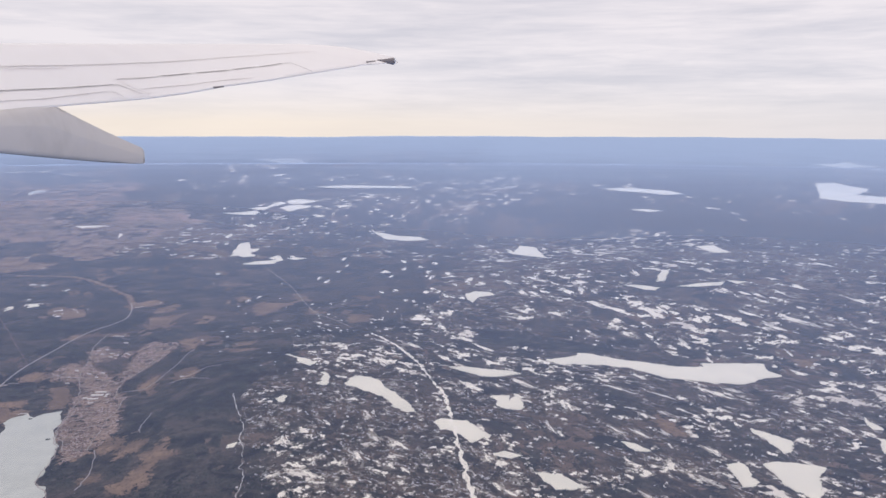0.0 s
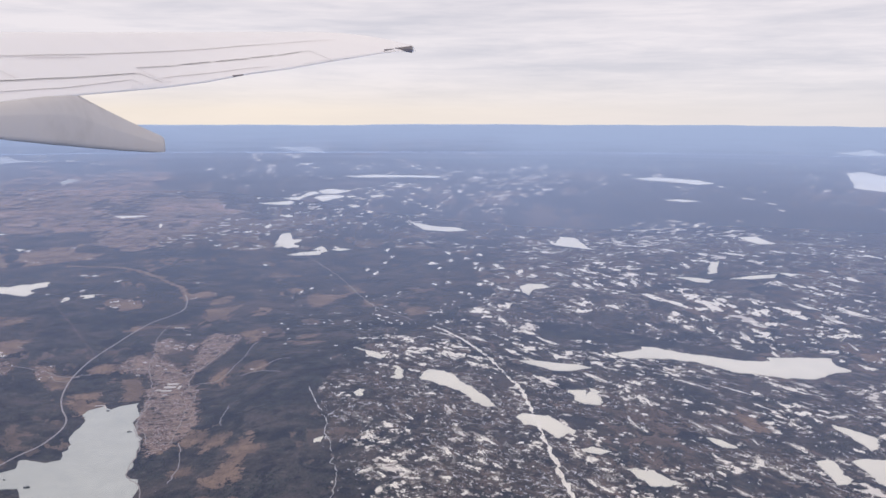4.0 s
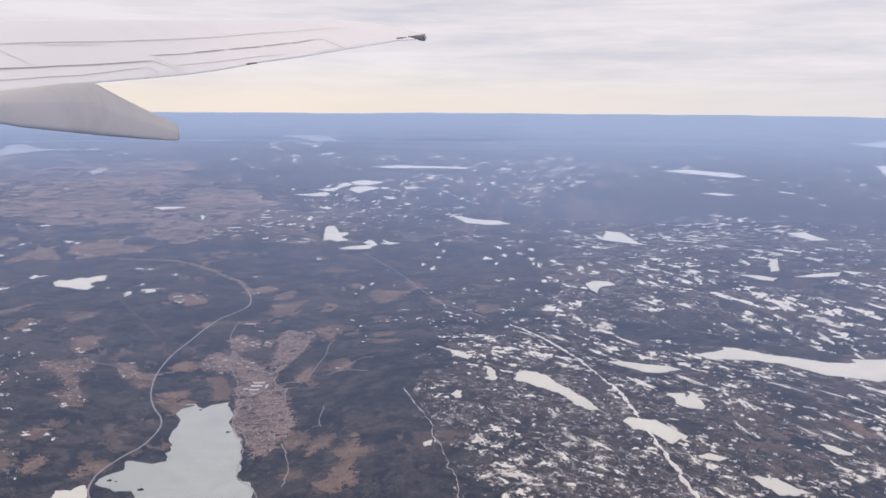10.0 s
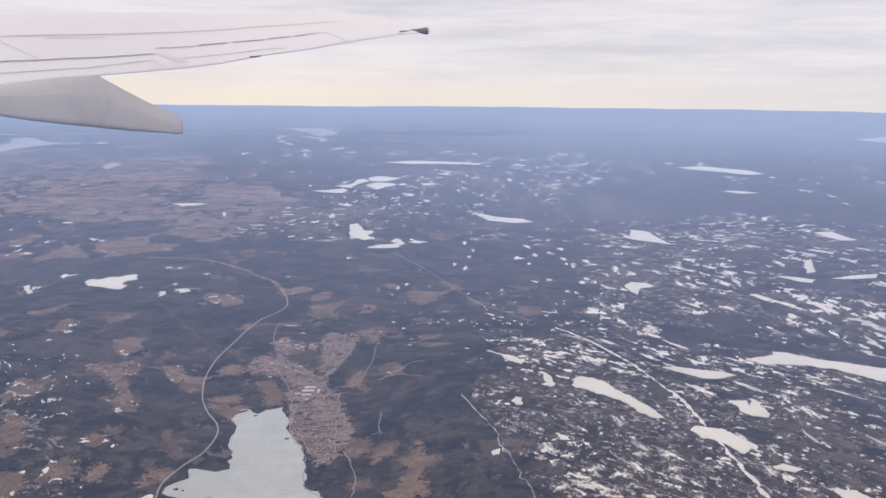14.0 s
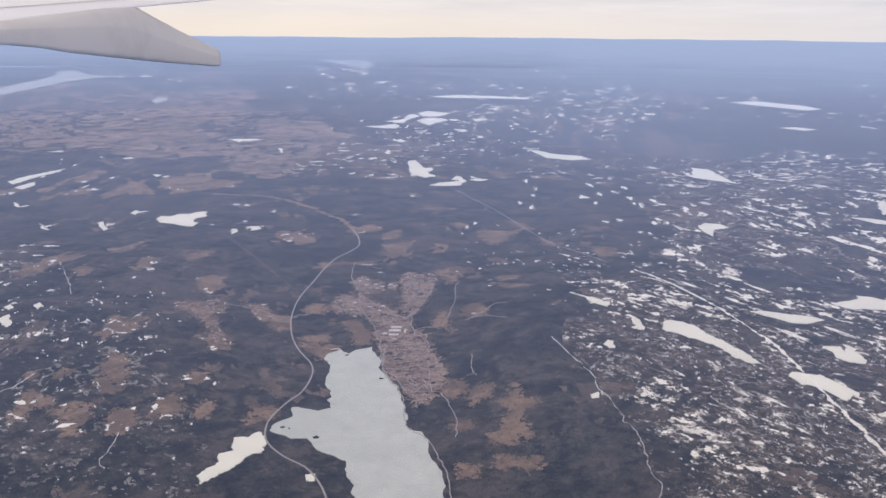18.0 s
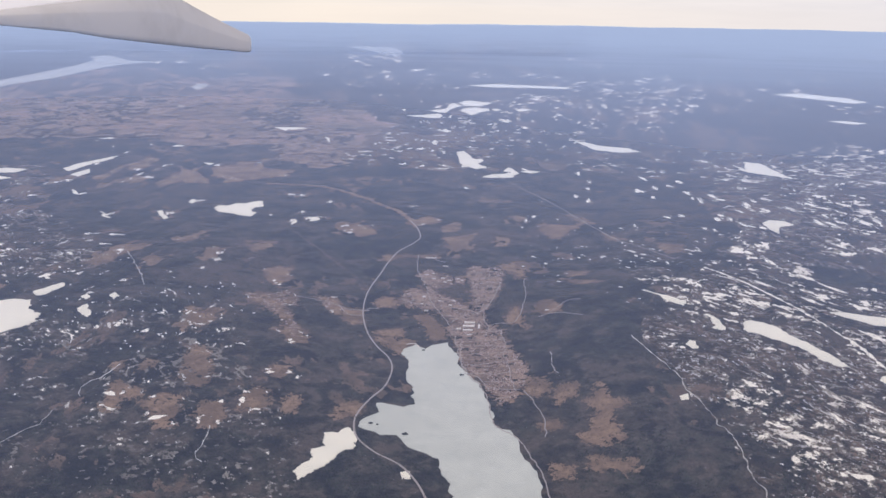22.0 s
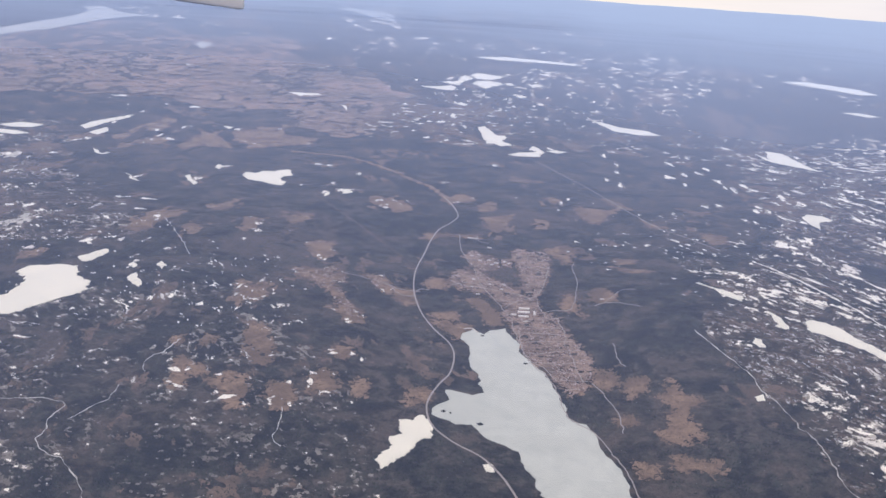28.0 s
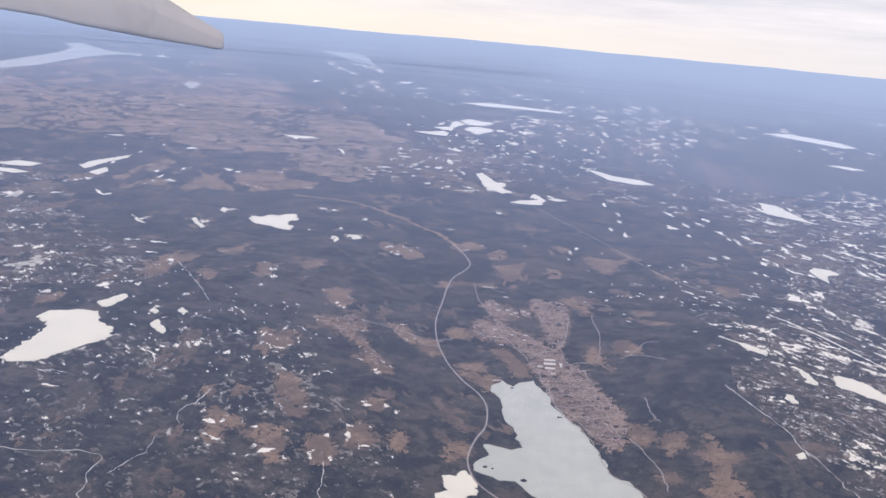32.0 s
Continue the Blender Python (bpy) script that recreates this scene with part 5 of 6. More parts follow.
def torn(gx, gy, value):
    """The parts of a grid where the value is above zero, cut along its zero line."""
    up = value > 0
    some = up[:-1, :-1] | up[1:, :-1] | up[:-1, 1:] | up[1:, 1:]
    pts, at, faces = [], {}, []
    for i, j in np.argwhere(some).tolist():
        ring = ((i, j), (i, j + 1), (i + 1, j + 1), (i + 1, j))
        loop = []
        for k in range(4):
            a, b = ring[k], ring[(k + 1) % 4]
            if up[a]:
                if a not in at:
                    at[a] = len(pts)
                    pts.append((gx[a], gy[a]))
                loop.append(at[a])
            if up[a] != up[b]:
                key = (a, b) if a < b else (b, a)
                if key not in at:
                    w = value[a] / (value[a] - value[b])
                    at[key] = len(pts)
                    pts.append((gx[a] + (gx[b] - gx[a]) * w, gy[a] + (gy[b] - gy[a]) * w))
                loop.append(at[key])
        faces.append(loop)
    return np.array(pts).reshape(-1, 2), faces


def pieces(pts, faces):
    """Splits a torn layer into its largest connected piece and the crumbs round it."""
    root = list(range(len(pts)))

    def top(k):
        while root[k] != k:
            root[k] = root[root[k]]
            k = root[k]
        return k

    for loop in faces:
        a = top(loop[0])
        for k in loop[1:]:
            root[top(k)] = a
    groups = collections.defaultdict(list)
    for loop in faces:
        groups[top(loop[0])].append(loop)
    best = max(groups.values(), key=len)
    out = []
    for some in (best, [f for g in groups.values() if g is not best for f in g]):
        used = sorted({k for f in some for k in f})
        place = {k: n for n, k in enumerate(used)}
        out.append((pts[used], [[place[k] for k in f] for f in some]))
    return out


def lying(name, pts, faces, z, material, label, category, kind="stuff", group=""):
    """A thin torn layer that lies on the land."""
    v = np.c_[pts, relief(pts[:, 0], pts[:, 1]) + z * (1 + np.hypot(pts[:, 0], pts[:, 1]) / FLAT)]
    return tagged(new(name, mesh_of(name, v.tolist(), faces, material)), label, category, group, kind)


def plot(line, torn_by, size, seed):
    """A plot of ground with frayed edges and gaps, inside an outline."""
    p = np.array(line, float)
    lo, hi = p.min(0), p.max(0)
    m = 0.12 * (hi - lo).max()
    k = np.clip((hi - lo + 2 * m) / max(0.09, 0.0016 * np.hypot(*p.mean(0))), 12, 110).astype(int)
    y, x = np.meshgrid(np.linspace(lo[1] - m, hi[1] + m, k[1]), np.linspace(lo[0] - m, hi[0] + m, k[0]), indexing="ij")
    gap = np.full(x.shape, 1e9)
    for a, b in zip(p, np.roll(p, -1, 0)):
        d = b - a
        w = np.clip(((x - a[0]) * d[0] + (y - a[1]) * d[1]) / (d @ d + 1e-9), 0, 1)
        gap = np.minimum(gap, np.hypot(x - a[0] - w * d[0], y - a[1] - w * d[1]))
    gap = np.where(inside(line, x.ravel(), y.ravel()).reshape(x.shape), gap, -gap)
    torn_by = min(torn_by, 1.1 * gap.max())      # narrow plots keep their middle
    return torn(x, y, np.minimum(gap, 0.42 * size) - 0.03 * size + 0.8 * torn_by * rough(x, y, size, 6, seed, 0.74))


def clear_of(x, y, outlines):
    ok = np.ones(len(x), bool)
    for o in outlines:
        lo, hi = o.min(0), o.max(0)
        near = np.where((x > lo[0]) & (x < hi[0]) & (y > lo[1]) & (y < hi[1]))[0]
        if len(near):
            ok[near[inside(o, x[near], y[near])]] = False
    return ok


def net(zone, fine=1.0, across=None):
    """A grid over a zone that grows coarser with the distance, and which of it lies inside."""
    z = np.array(zone, float)
    near, end = max(z[:, 1].min(), 30), z[:, 1].max()
    rows = [near]
    while rows[-1] < end:
        rows.append(rows[-1] + fine * (min(rows[-1] ** 2 / 19000, 6.0) if rows[-1] < 700 else rows[-1] ** 2 / 82000))
    u = z[:, 0] / z[:, 1]
    y, u = np.meshgrid(rows, np.arange(u.min() - 0.02, u.max() + 0.02, 0.0024 * (across or fine)), indexing="ij")
    x = u * y
    e = 0.05 * y
    hit = inside(zone, (x + e * rough(x, y, 9, 4, 1)).ravel(), (y + 2 * e * rough(x, y, 9, 4, 2)).ravel()).reshape(x.shape)
    hit[hit] = clear_of(x[hit], y[hit], lakes)
    return x, y, hit


def bared(x, y, hit, value, share):
    """Shifts values so that the given share of the zone lies above zero, and nothing outside it."""
    return np.where(hit, value - np.quantile(value[hit], 1 - share), -1.0)


def unbroken(x, y, r):
    """One where a broad belt of unbroken forest lies on the eastern plateau, zero elsewhere."""
    return np.clip(1.6 - abs(r - 262 + 25 * rough(x, y, 60, 3, 81)) / 28, 0, 1) * np.clip((x / y - 0.02) / 0.08, 0, 1)


# ---- the land ----
def land(name, lift, rings, turns, material):
    r = 8.0 * (4880 / 8.0) ** (np.arange(rings + 1) / rings)
    a = 2 * np.pi * np.arange(turns) / turns
    x, y = (r[:, None] * np.sin(a)).ravel(), (r[:, None] * np.cos(a)).ravel()
    verts = np.r_[[[0, 0, lift]], np.c_[x, y, relief(x, y) + lift * (1 + np.hypot(x, y) / 700)]]
    i = np.arange(turns)
    faces = np.c_[0 * i, 1 + (i + 1) % turns, 1 + i].tolist()
    for k in range(rings):
        faces += np.c_[1 + k * turns + i, 1 + k * turns + (i + 1) % turns, 1 + (k + 1) * turns + (i + 1) % turns, 1 + (k + 1) * turns + i].tolist()
    return new(name, mesh_of(name, verts.tolist(), faces, material, True))


tagged(land("ground", 0.0, 230, 600, M_GROUND), "dark spruce forest land reaching to low hazy ridges", "ground", kind="structure")
tagged(land("haze_sheet", 0.55, 230, 600, M_HAZE), "see-through sheet over the land, painted as bluish distance haze", "haze", kind="structure")

clearings, lakes = [], []
blocked = []      # outlines that no tree stands in
for what, z, line in LAKES:
    size = np.ptp(np.array(line), axis=0).max()
    line = [afar(*p) for p in line]
    shore = outline(line, max(size / 80, 0.06))
    if size < 6:
        shore = ragged(shore, 0.09 * size, 0.30 * size)
    shore = ragged(ragged(shore, min(size * 0.028, 0.5), max(size * 0.06, 0.4)), min(size * 0.02, 0.3), max(size * 0.02, 0.12))
    blocked.append(shore)
    lakes.append(shore)
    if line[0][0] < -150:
        m, label = M_DULL, "far lake ice, duller and browner than the rest"
    elif what == "town":
        m, label = M_WET, "large frozen lake with wet grey ice beside the town"
    elif what == "pond":
        m, label = M_ICE, "small snow-covered forest pond"
    else:
        m, label = M_ICE, "frozen lake covered in clean white snow"
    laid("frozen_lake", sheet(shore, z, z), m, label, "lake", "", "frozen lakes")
for what, line in FIELDS:
    size = np.ptp(np.array(line), axis=0).max()
    if what == "valley":
        edge = ragged(ragged(spline(line, True, 1.6), 15.0, 30.0), 6.0, 7.0)
        laid("farmland", sheet(edge, 0.02, 0.02), M_VALLEY, "broad valley of brown ploughed and stubble fields", "farmland")
    elif what == "town":
        edge = ragged(outline(line, 0.25), 0.5, 0.6)
        lying("town_ground", *plot(line, 2.0, 0.7, len(clearings)), 0.020, M_URBAN, "brown built-up ground between the town houses", "ground", "structure")
    else:
        edge = ragged(outline(line, max(size / 60, 0.08)), min(size * 0.1, 0.5), max(size * 0.2, 0.3))
        fray = 2.3 if what == "village" else 1.3
        lying("field", *plot(line, fray * min(0.26 * size, 1.3), min(0.20 * size, 0.9), len(clearings)), 0.016, M_FIELD,
              "village clearing of dry grass and yards" if what == "village" else "clearing of dry brown grass in the forest", "field", "structure", "brown clearings")
    blocked.append(edge)
    clearings.append(edge)
for what, width, line in ROADS:
    if what == "highway":
        laid("road", ribbon(line, width, 0.034, 0.03), M_ROAD, "pale grey highway curving through the forest", "road")
    elif what == "strip":
        laid("meadow_strip", ribbon(line, width, 0.030, 0.03, 0.4, 0.9, 0.8), M_FIELD, "narrow strip of brown meadows along a valley", "meadow")
    elif what == "cut":
        laid("cleared_strip", ribbon(line, width, 0.030, 0.03, 0.3, 0.8, 0.2), M_HEATH, "narrow brown power line clearing in the forest", "clearing")
    elif what == "track":
        laid("track", ribbon(line, width, 0.030, 0.03, 0.2, 1.9, 0.25), M_CRUMB, "narrow snow-covered forest track", "track")
    elif what == "clearing":
        laid("cleared_strip", ribbon(line, 0.85 * width, 0.030, 0.03, 0.15, 2.2, 0.3), M_SNOW, "straight snow-covered power line clearing", "clearing")
    else:
        laid("road", ribbon(line, width, 0.030, 0.03, 0.3, 0.3, 0.2), M_ROAD, "narrow grey local road", "road")


# ---- snow patches ----
def clustered(x, y, size, level, seed):
    v = np.array([noise.noise(Vector((a / size, b / size, seed))) + 0.5 * noise.noise(Vector((a / size * 2.3, b / size * 2.3, seed + 5))) for a, b in zip(x, y)])
    return v > level


def flakes(name, x, y, long, wide, turn, rng, z, material, label, sides=9):
    """Many uneven flat patches in one mesh."""
    n = len(x)
    a = (np.arange(sides) / sides * 2 * np.pi)[None] + rng.uniform(-0.25, 0.25, (n, sides))
    r = rng.uniform(0.45, 1.15, (n, sides))
    u, v = long[:, None] * r * np.cos(a) / 2, wide[:, None] * r * np.sin(a) / 2
    c, s = np.cos(turn)[:, None], np.sin(turn)[:, None]
    px, py = x[:, None] + u * c - v * s, y[:, None] + u * s + v * c
    pz = rng.uniform(z, z + 0.008, n)[:, None] * (1 + np.hypot(px, py) / FLAT) + relief(px, py)
    verts = np.stack([px, py, pz], -1).reshape(-1, 3)
    faces = np.arange(n * sides).reshape(n, sides).tolist()
    return tagged(new(name, mesh_of(name, verts, faces, material)), label, "snow", kind="stuff")


DENSE, BITS, SPECKS = 0.070, 0.016, 0.007   # shares of the ground under snow
GRAIN = radians(-56)    # the way the bogs and ridges run
bogs = []


def bog_snow(x, y, i):
    """How deep the snow lies on an open bog: streaks near by, broader drifts far off."""
    far = np.hypot(x, y)
    p, q = along(x, y, GRAIN, 1.55)
    k = np.clip((far - 70) / 60, 0, 1)
    v = rough(p, q, 0.62, 5, i, 0.74) * (1 - k) + rough(p, q, 1.3, 5, i + 3, 0.74) * k
    return v + 0.34 * rough(p, q, 5.0, 4, i + 9) - 0.16 * np.clip(far / 90 - 1, 0, 1.2) - 0.13 * np.clip((92 - far) / 22, 0, 1)


for i, (kind, zone) in enumerate(ZONES):
    x, y, hit = net(zone, 0.42, 0.9) if kind == "bits" else net(zone, 0.62 if zone[0][0] > -30 else 0.8)
    if kind == "dense" or (kind == "speckle" and zone[0][0] > -30):
        bare = bared(x, y, hit, rough(x, y, 2.2, 5, i + 11, 0.66) + 0.5 * rough(x, y, 11, 3, i + 12), 0.6)
        lying("bog", *torn(x, y, bare), 0.0025 if kind == "dense" else 0.0045, M_BOG, "open bog and felled forest with wisps of old snow", "bog", "structure")
    p, q = along(x, y, GRAIN, 2.4)
    if kind == "dense":
        v, share = bog_snow(x, y, i), DENSE if zone[0][0] > -30 else 0.3 * DENSE
        pts, faces = torn(x, y, bared(x, y, hit, v + 0.35 * rough(x, y, 0.5, 3, i + 6, 0.75) + 0.06 * np.clip((92 - np.hypot(x, y)) / 22, 0, 1), 0.15 if zone[0][0] > -30 else 0.08))
        lying("thin_snow", pts, faces, 0.007, M_WISP, "thin patchy snow and stubble over open bogs", "snow")
        bogs.append((zone, i, np.quantile(v[hit], 1 - share)))
        pts, faces = torn(x, y, bared(x, y, hit, v, share))
        lying("snow_patches", pts, faces, 0.012, M_SNOW, "torn white snow patches strewn over open bogs", "snow")
    elif kind == "bits":
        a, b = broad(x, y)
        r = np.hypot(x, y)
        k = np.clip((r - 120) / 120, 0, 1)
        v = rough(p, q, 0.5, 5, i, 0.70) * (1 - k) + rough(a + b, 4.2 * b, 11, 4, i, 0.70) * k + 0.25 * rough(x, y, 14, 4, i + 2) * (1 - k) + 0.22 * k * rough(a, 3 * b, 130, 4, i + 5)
        v = v - 0.5 * unbroken(x, y, r)
        pts, faces = torn(x, y, bared(x, y, hit, v, BITS))
        lying("snow_patches", pts, faces, 0.012, M_SNOW, "small torn snow patches strewn through forest", "snow")
    else:
        west = zone[0][0] < -30
        v = rough(x, y, 0.42, 3, i, 0.75) + 0.5 * rough(x, y, 3.5, 4, i + 2)
        pts, faces = torn(x, y, bared(x, y, hit, v, 0.10))
        lying("thin_snow", pts, faces, 0.008, M_THIN, "thin snow and stubble showing between sparse trees", "snow")
        v = v + 0.5 * rough(x, y, 0.4, 3, i + 5)
        pts, faces = torn(x, y, bared(x, y, hit, v, SPECKS if west else 2.5 * SPECKS))
        lying("snow_specks", pts, faces, 0.016, M_SNOW, "specks of snow showing between thin trees", "snow")


# the larger patches, each a thing of its own
def tuft(x, y, across, deep, seed, spread=1.0, cut=0.50, crumbs=0.95, cells=42, keep=0.67, lean=1.0):
    """The torn shape of one patch that leans the way the bogs run."""
    g = np.linspace(-1.15, 1.15, cells)
    v, u = np.meshgrid(g, g, indexing="ij")
    value = cut - np.hypot(u, v) ** 1.6 * 0.95 / spread + crumbs * 1.9 * rough(u + 0.4 * v, v, 0.55, 5, seed, keep)
    lean = lean if x > -25 else -0.1
    px = x + u * across * 0.52
    return torn(px, y + v * deep * 0.50 - lean * u * across * 0.5, value)


grass_pts, grass_faces, crumb_pts, crumb_faces, thaw_pts, thaw_faces = [], [], [], [], [], []


def gather(store, faces, pts, loops):
    k = sum(len(p) for p in store)
    store.append(pts)
    faces += [[n + k for n in loop] for loop in loops]


def snow_patch(x, y, across, deep):
    seed = round(abs(x * 3.7 + y * 1.3), 2) % 97
    if x < -25:
        across, deep = 0.86 * across, 0.86 * deep
    near = max(0.0, min((95 - math.hypot(x, y)) / 20, 1)) if x > -10 else 0.0      # more torn the nearer to the camera, east of x = -10
    pts, faces = tuft(x, y, across, deep, seed, 1.0, (0.50 if x > -25 else 0.20) - 0.34 * near, 0.95 if x > -25 else 1.15, 42 + int(18 * near), 0.67 + 0.12 * near)
    if near and seed % 3 < 2:
        gather(thaw_pts, thaw_faces, *tuft(x, y, across * 1.3, deep * 1.3, seed + 4, 1.0, -0.05, 1.0, 50, 0.82))
    if len(faces) < 3:
        return
    a = np.arange(14) / 14 * 2 * np.pi
    blocked.append(np.c_[x + 0.5 * across * np.cos(a), y + 0.47 * deep * np.sin(a) - (0.48 if x > -25 else -0.05) * across * np.cos(a)])
    (pts, faces), rest = pieces(pts, faces)
    if rest[1]:
        gather(crumb_pts, crumb_faces, *rest)
    lying("snow_patch", pts, faces, 0.018, M_SNOW, "torn patch of old white snow in a forest opening", "snow", "", "snow patches")
    if seed % 2 < 1.1:
        gather(grass_pts, grass_faces, *tuft(x, y, across * 1.7, deep * 1.6, seed + 1, 1.0, 0.22, 0.9, 26, 0.7))
        gather(crumb_pts, crumb_faces, *tuft(x, y, across * 2.1, deep * 1.8, seed + 2, 1.3, -0.34, 1.0, 50, 0.82))


for row in PATCHES:
    snow_patch(*row)
for kind, x, y, across, deep in CLUSTERS:
    seed = round(abs(x * 2.3 + y * 1.9), 2) % 89
    if kind in ("brown", "mixed"):
        pts, faces = tuft(x, y, across * 1.15, deep * 1.15, seed, 1.0, 0.48, 0.8, 36, 0.68, 0.1)
        if len(faces) > 2:
            lying("heath", pts, faces, 0.010, M_FIELD, "ragged clearing of dry brown grass in the forest", "field", "structure", "brown clearings")
    if kind in ("mixed", "snowy"):
        gather(crumb_pts, crumb_faces, *tuft(x, y, across * 1.25, deep * 1.25, seed + 2, 1.1, -0.56 if kind == "mixed" else -0.54, 1.1, 76, 0.80, 0.1))
        gather(grass_pts, grass_faces, *tuft(x, y, across * 1.3, deep * 1.3, seed + 3, 1.1, 0.10, 0.95, 44, 0.8, 0.1))
lying("thin_snow", np.concatenate(thaw_pts), thaw_faces, 0.0145, M_WISP, "thawed lace of snow and brown grass in bog openings", "snow")
lying("heath_tufts", np.concatenate(grass_pts), grass_faces, 0.007, M_HEATH, "brown heath and stubble round the snow patches", "heath")
lying("snow_crumbs", np.concatenate(crumb_pts), crumb_faces, 0.020, M_CRUMB, "crumbs of old snow between bushes and stumps", "snow")


def islet(x, y, r):
    """A low wooded islet in the ice."""
    rng = np.random.default_rng(int(abs(x * 100)))
    thing = new("islet")
    thing.matrix_world = pose(x, y, relief(x, y)[0] + 0.026)
    v, f, n = [(0, 0, r * 0.25)], [], 18
    for k, (s, h) in enumerate(((0.55, 0.17), (0.85, 0.07), (1.0, -0.02))):
        for j in range(n):
            a = 2 * math.pi * j / n
            q = r * s * (1 + 0.35 * noise.noise(Vector((math.cos(a) * 1.5 + x, math.sin(a) * 1.5 + y, 3))))
            v.append((q * math.cos(a), q * 0.8 * math.sin(a), r * h))
    f += [(0, 1 + j, 1 + (j + 1) % n) for j in range(n)]
    for k in range(2):
        f += [(1 + k * n + j, 1 + (k + 1) * n + j, 1 + (k + 1) * n + (j + 1) % n, 1 + k * n + (j + 1) % n) for j in range(n)]
    mpart("mound", v, f, M_GROUND, thing, "low rocky mound", True)
    v, f = [], []
    for _ in range(int(14 + 160 * r * r)):
        a, q = rng.uniform(0, 6.28), r * 0.85 * math.sqrt(rng.uniform(0, 1))
        px, py, h, w = q * math.cos(a), q * 0.8 * math.sin(a), rng.uniform(0.06, 0.13), rng.uniform(0.03, 0.055)
        b = len(v)
        v += [(px + w * math.cos(k * 1.257), py + w * math.sin(k * 1.257), r * 0.02) for k in range(5)] + [(px, py, r * 0.12 + h)]
        f += [(b + k, b + (k + 1) % 5, b + 5) for k in range(5)]
    mpart("spruces", v, f, M_TREE, thing, "dark small spruces")
    tagged(thing, "small dark wooded islet in the frozen lake", "islet", "lake islets")


for row in ISLETS:
    islet(*row)


# ---- heath and clear-cuts ----
def heath():
    x, y, hit = net([(-190, 220), (150, 220), (45, 44), (-55, 44)])
    p, q = along(x, y, GRAIN, 1.6)
    v = rough(p, q, 1.3, 5, 31, 0.68) + 0.9 * rough(x, y, 13, 4, 32)
    pts, faces = torn(x, y, bared(x, y, hit, v, 0.05))
    lying("heath_patches", pts, faces, 0.0055, M_HEATH, "brown heath and clear-cut patches in the forest", "heath")


heath()


def far_bits():
    """Small frozen pools, bogs and clearings away to the hazy ridges."""
    x, y, hit = net([(-2200, 3500), (2500, 3500), (150, 190), (-60, 170), (-130, 260)], 0.36, 1.1)
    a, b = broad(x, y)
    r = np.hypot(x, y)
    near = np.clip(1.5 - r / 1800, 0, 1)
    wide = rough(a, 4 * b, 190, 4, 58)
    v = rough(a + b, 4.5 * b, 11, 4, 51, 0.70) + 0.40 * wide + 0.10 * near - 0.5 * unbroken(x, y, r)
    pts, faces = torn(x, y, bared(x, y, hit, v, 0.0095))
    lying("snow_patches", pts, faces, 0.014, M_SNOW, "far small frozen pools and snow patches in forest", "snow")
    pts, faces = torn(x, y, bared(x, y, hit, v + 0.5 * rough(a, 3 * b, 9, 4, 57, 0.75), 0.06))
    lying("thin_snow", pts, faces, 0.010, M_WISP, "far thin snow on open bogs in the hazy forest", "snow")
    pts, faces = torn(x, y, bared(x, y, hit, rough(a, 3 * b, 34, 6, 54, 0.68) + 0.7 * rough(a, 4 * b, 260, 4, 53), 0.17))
    lying("heath_patches", pts, faces, 0.006, M_HEATH, "far brown clearings in the hazy forest", "heath")


far_bits()


def valley():
    """Groves and pale stubble that break up the broad farmland."""
    zone = [line for what, line in FIELDS if what == "valley"][0]
    x, y, hit = net(zone, 0.4, 0.8)
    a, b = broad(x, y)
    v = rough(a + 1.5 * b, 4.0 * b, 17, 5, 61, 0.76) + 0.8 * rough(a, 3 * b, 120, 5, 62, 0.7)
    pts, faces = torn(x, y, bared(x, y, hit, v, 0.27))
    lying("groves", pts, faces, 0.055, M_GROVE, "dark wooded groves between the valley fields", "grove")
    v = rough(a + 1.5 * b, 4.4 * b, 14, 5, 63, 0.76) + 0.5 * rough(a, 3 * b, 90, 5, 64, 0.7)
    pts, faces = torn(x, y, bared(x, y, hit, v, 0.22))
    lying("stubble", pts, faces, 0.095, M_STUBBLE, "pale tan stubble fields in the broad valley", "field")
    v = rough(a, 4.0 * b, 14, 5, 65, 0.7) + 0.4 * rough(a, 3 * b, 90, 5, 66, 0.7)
    pts, faces = torn(x, y, bared(x, y, hit, v, 0.006))
    lying("snow_patches", pts, faces, 0.110, M_WISP, "thin pale streaks of ice and snow between fields", "snow")


valley()


def fringes():
    """Dry grass that runs out between the trees round every clearing."""
    rng = np.random.default_rng(34)
    line = np.concatenate([np.repeat(e, 2, 0) for e in clearings if np.ptp(e, axis=0).max() < 40])
    x, y = (line + rng.normal(0, 0.22, line.shape)).T
    long = rng.lognormal(-1.5, 0.6, len(x))
    flakes("grass_fringe", x, y, long, long * rng.uniform(0.35, 0.8, len(x)), rng.uniform(0, 3.14, len(x)), rng, 0.010, M_FIELD, "thin dry grass fringing the clearings", 8)


fringes()


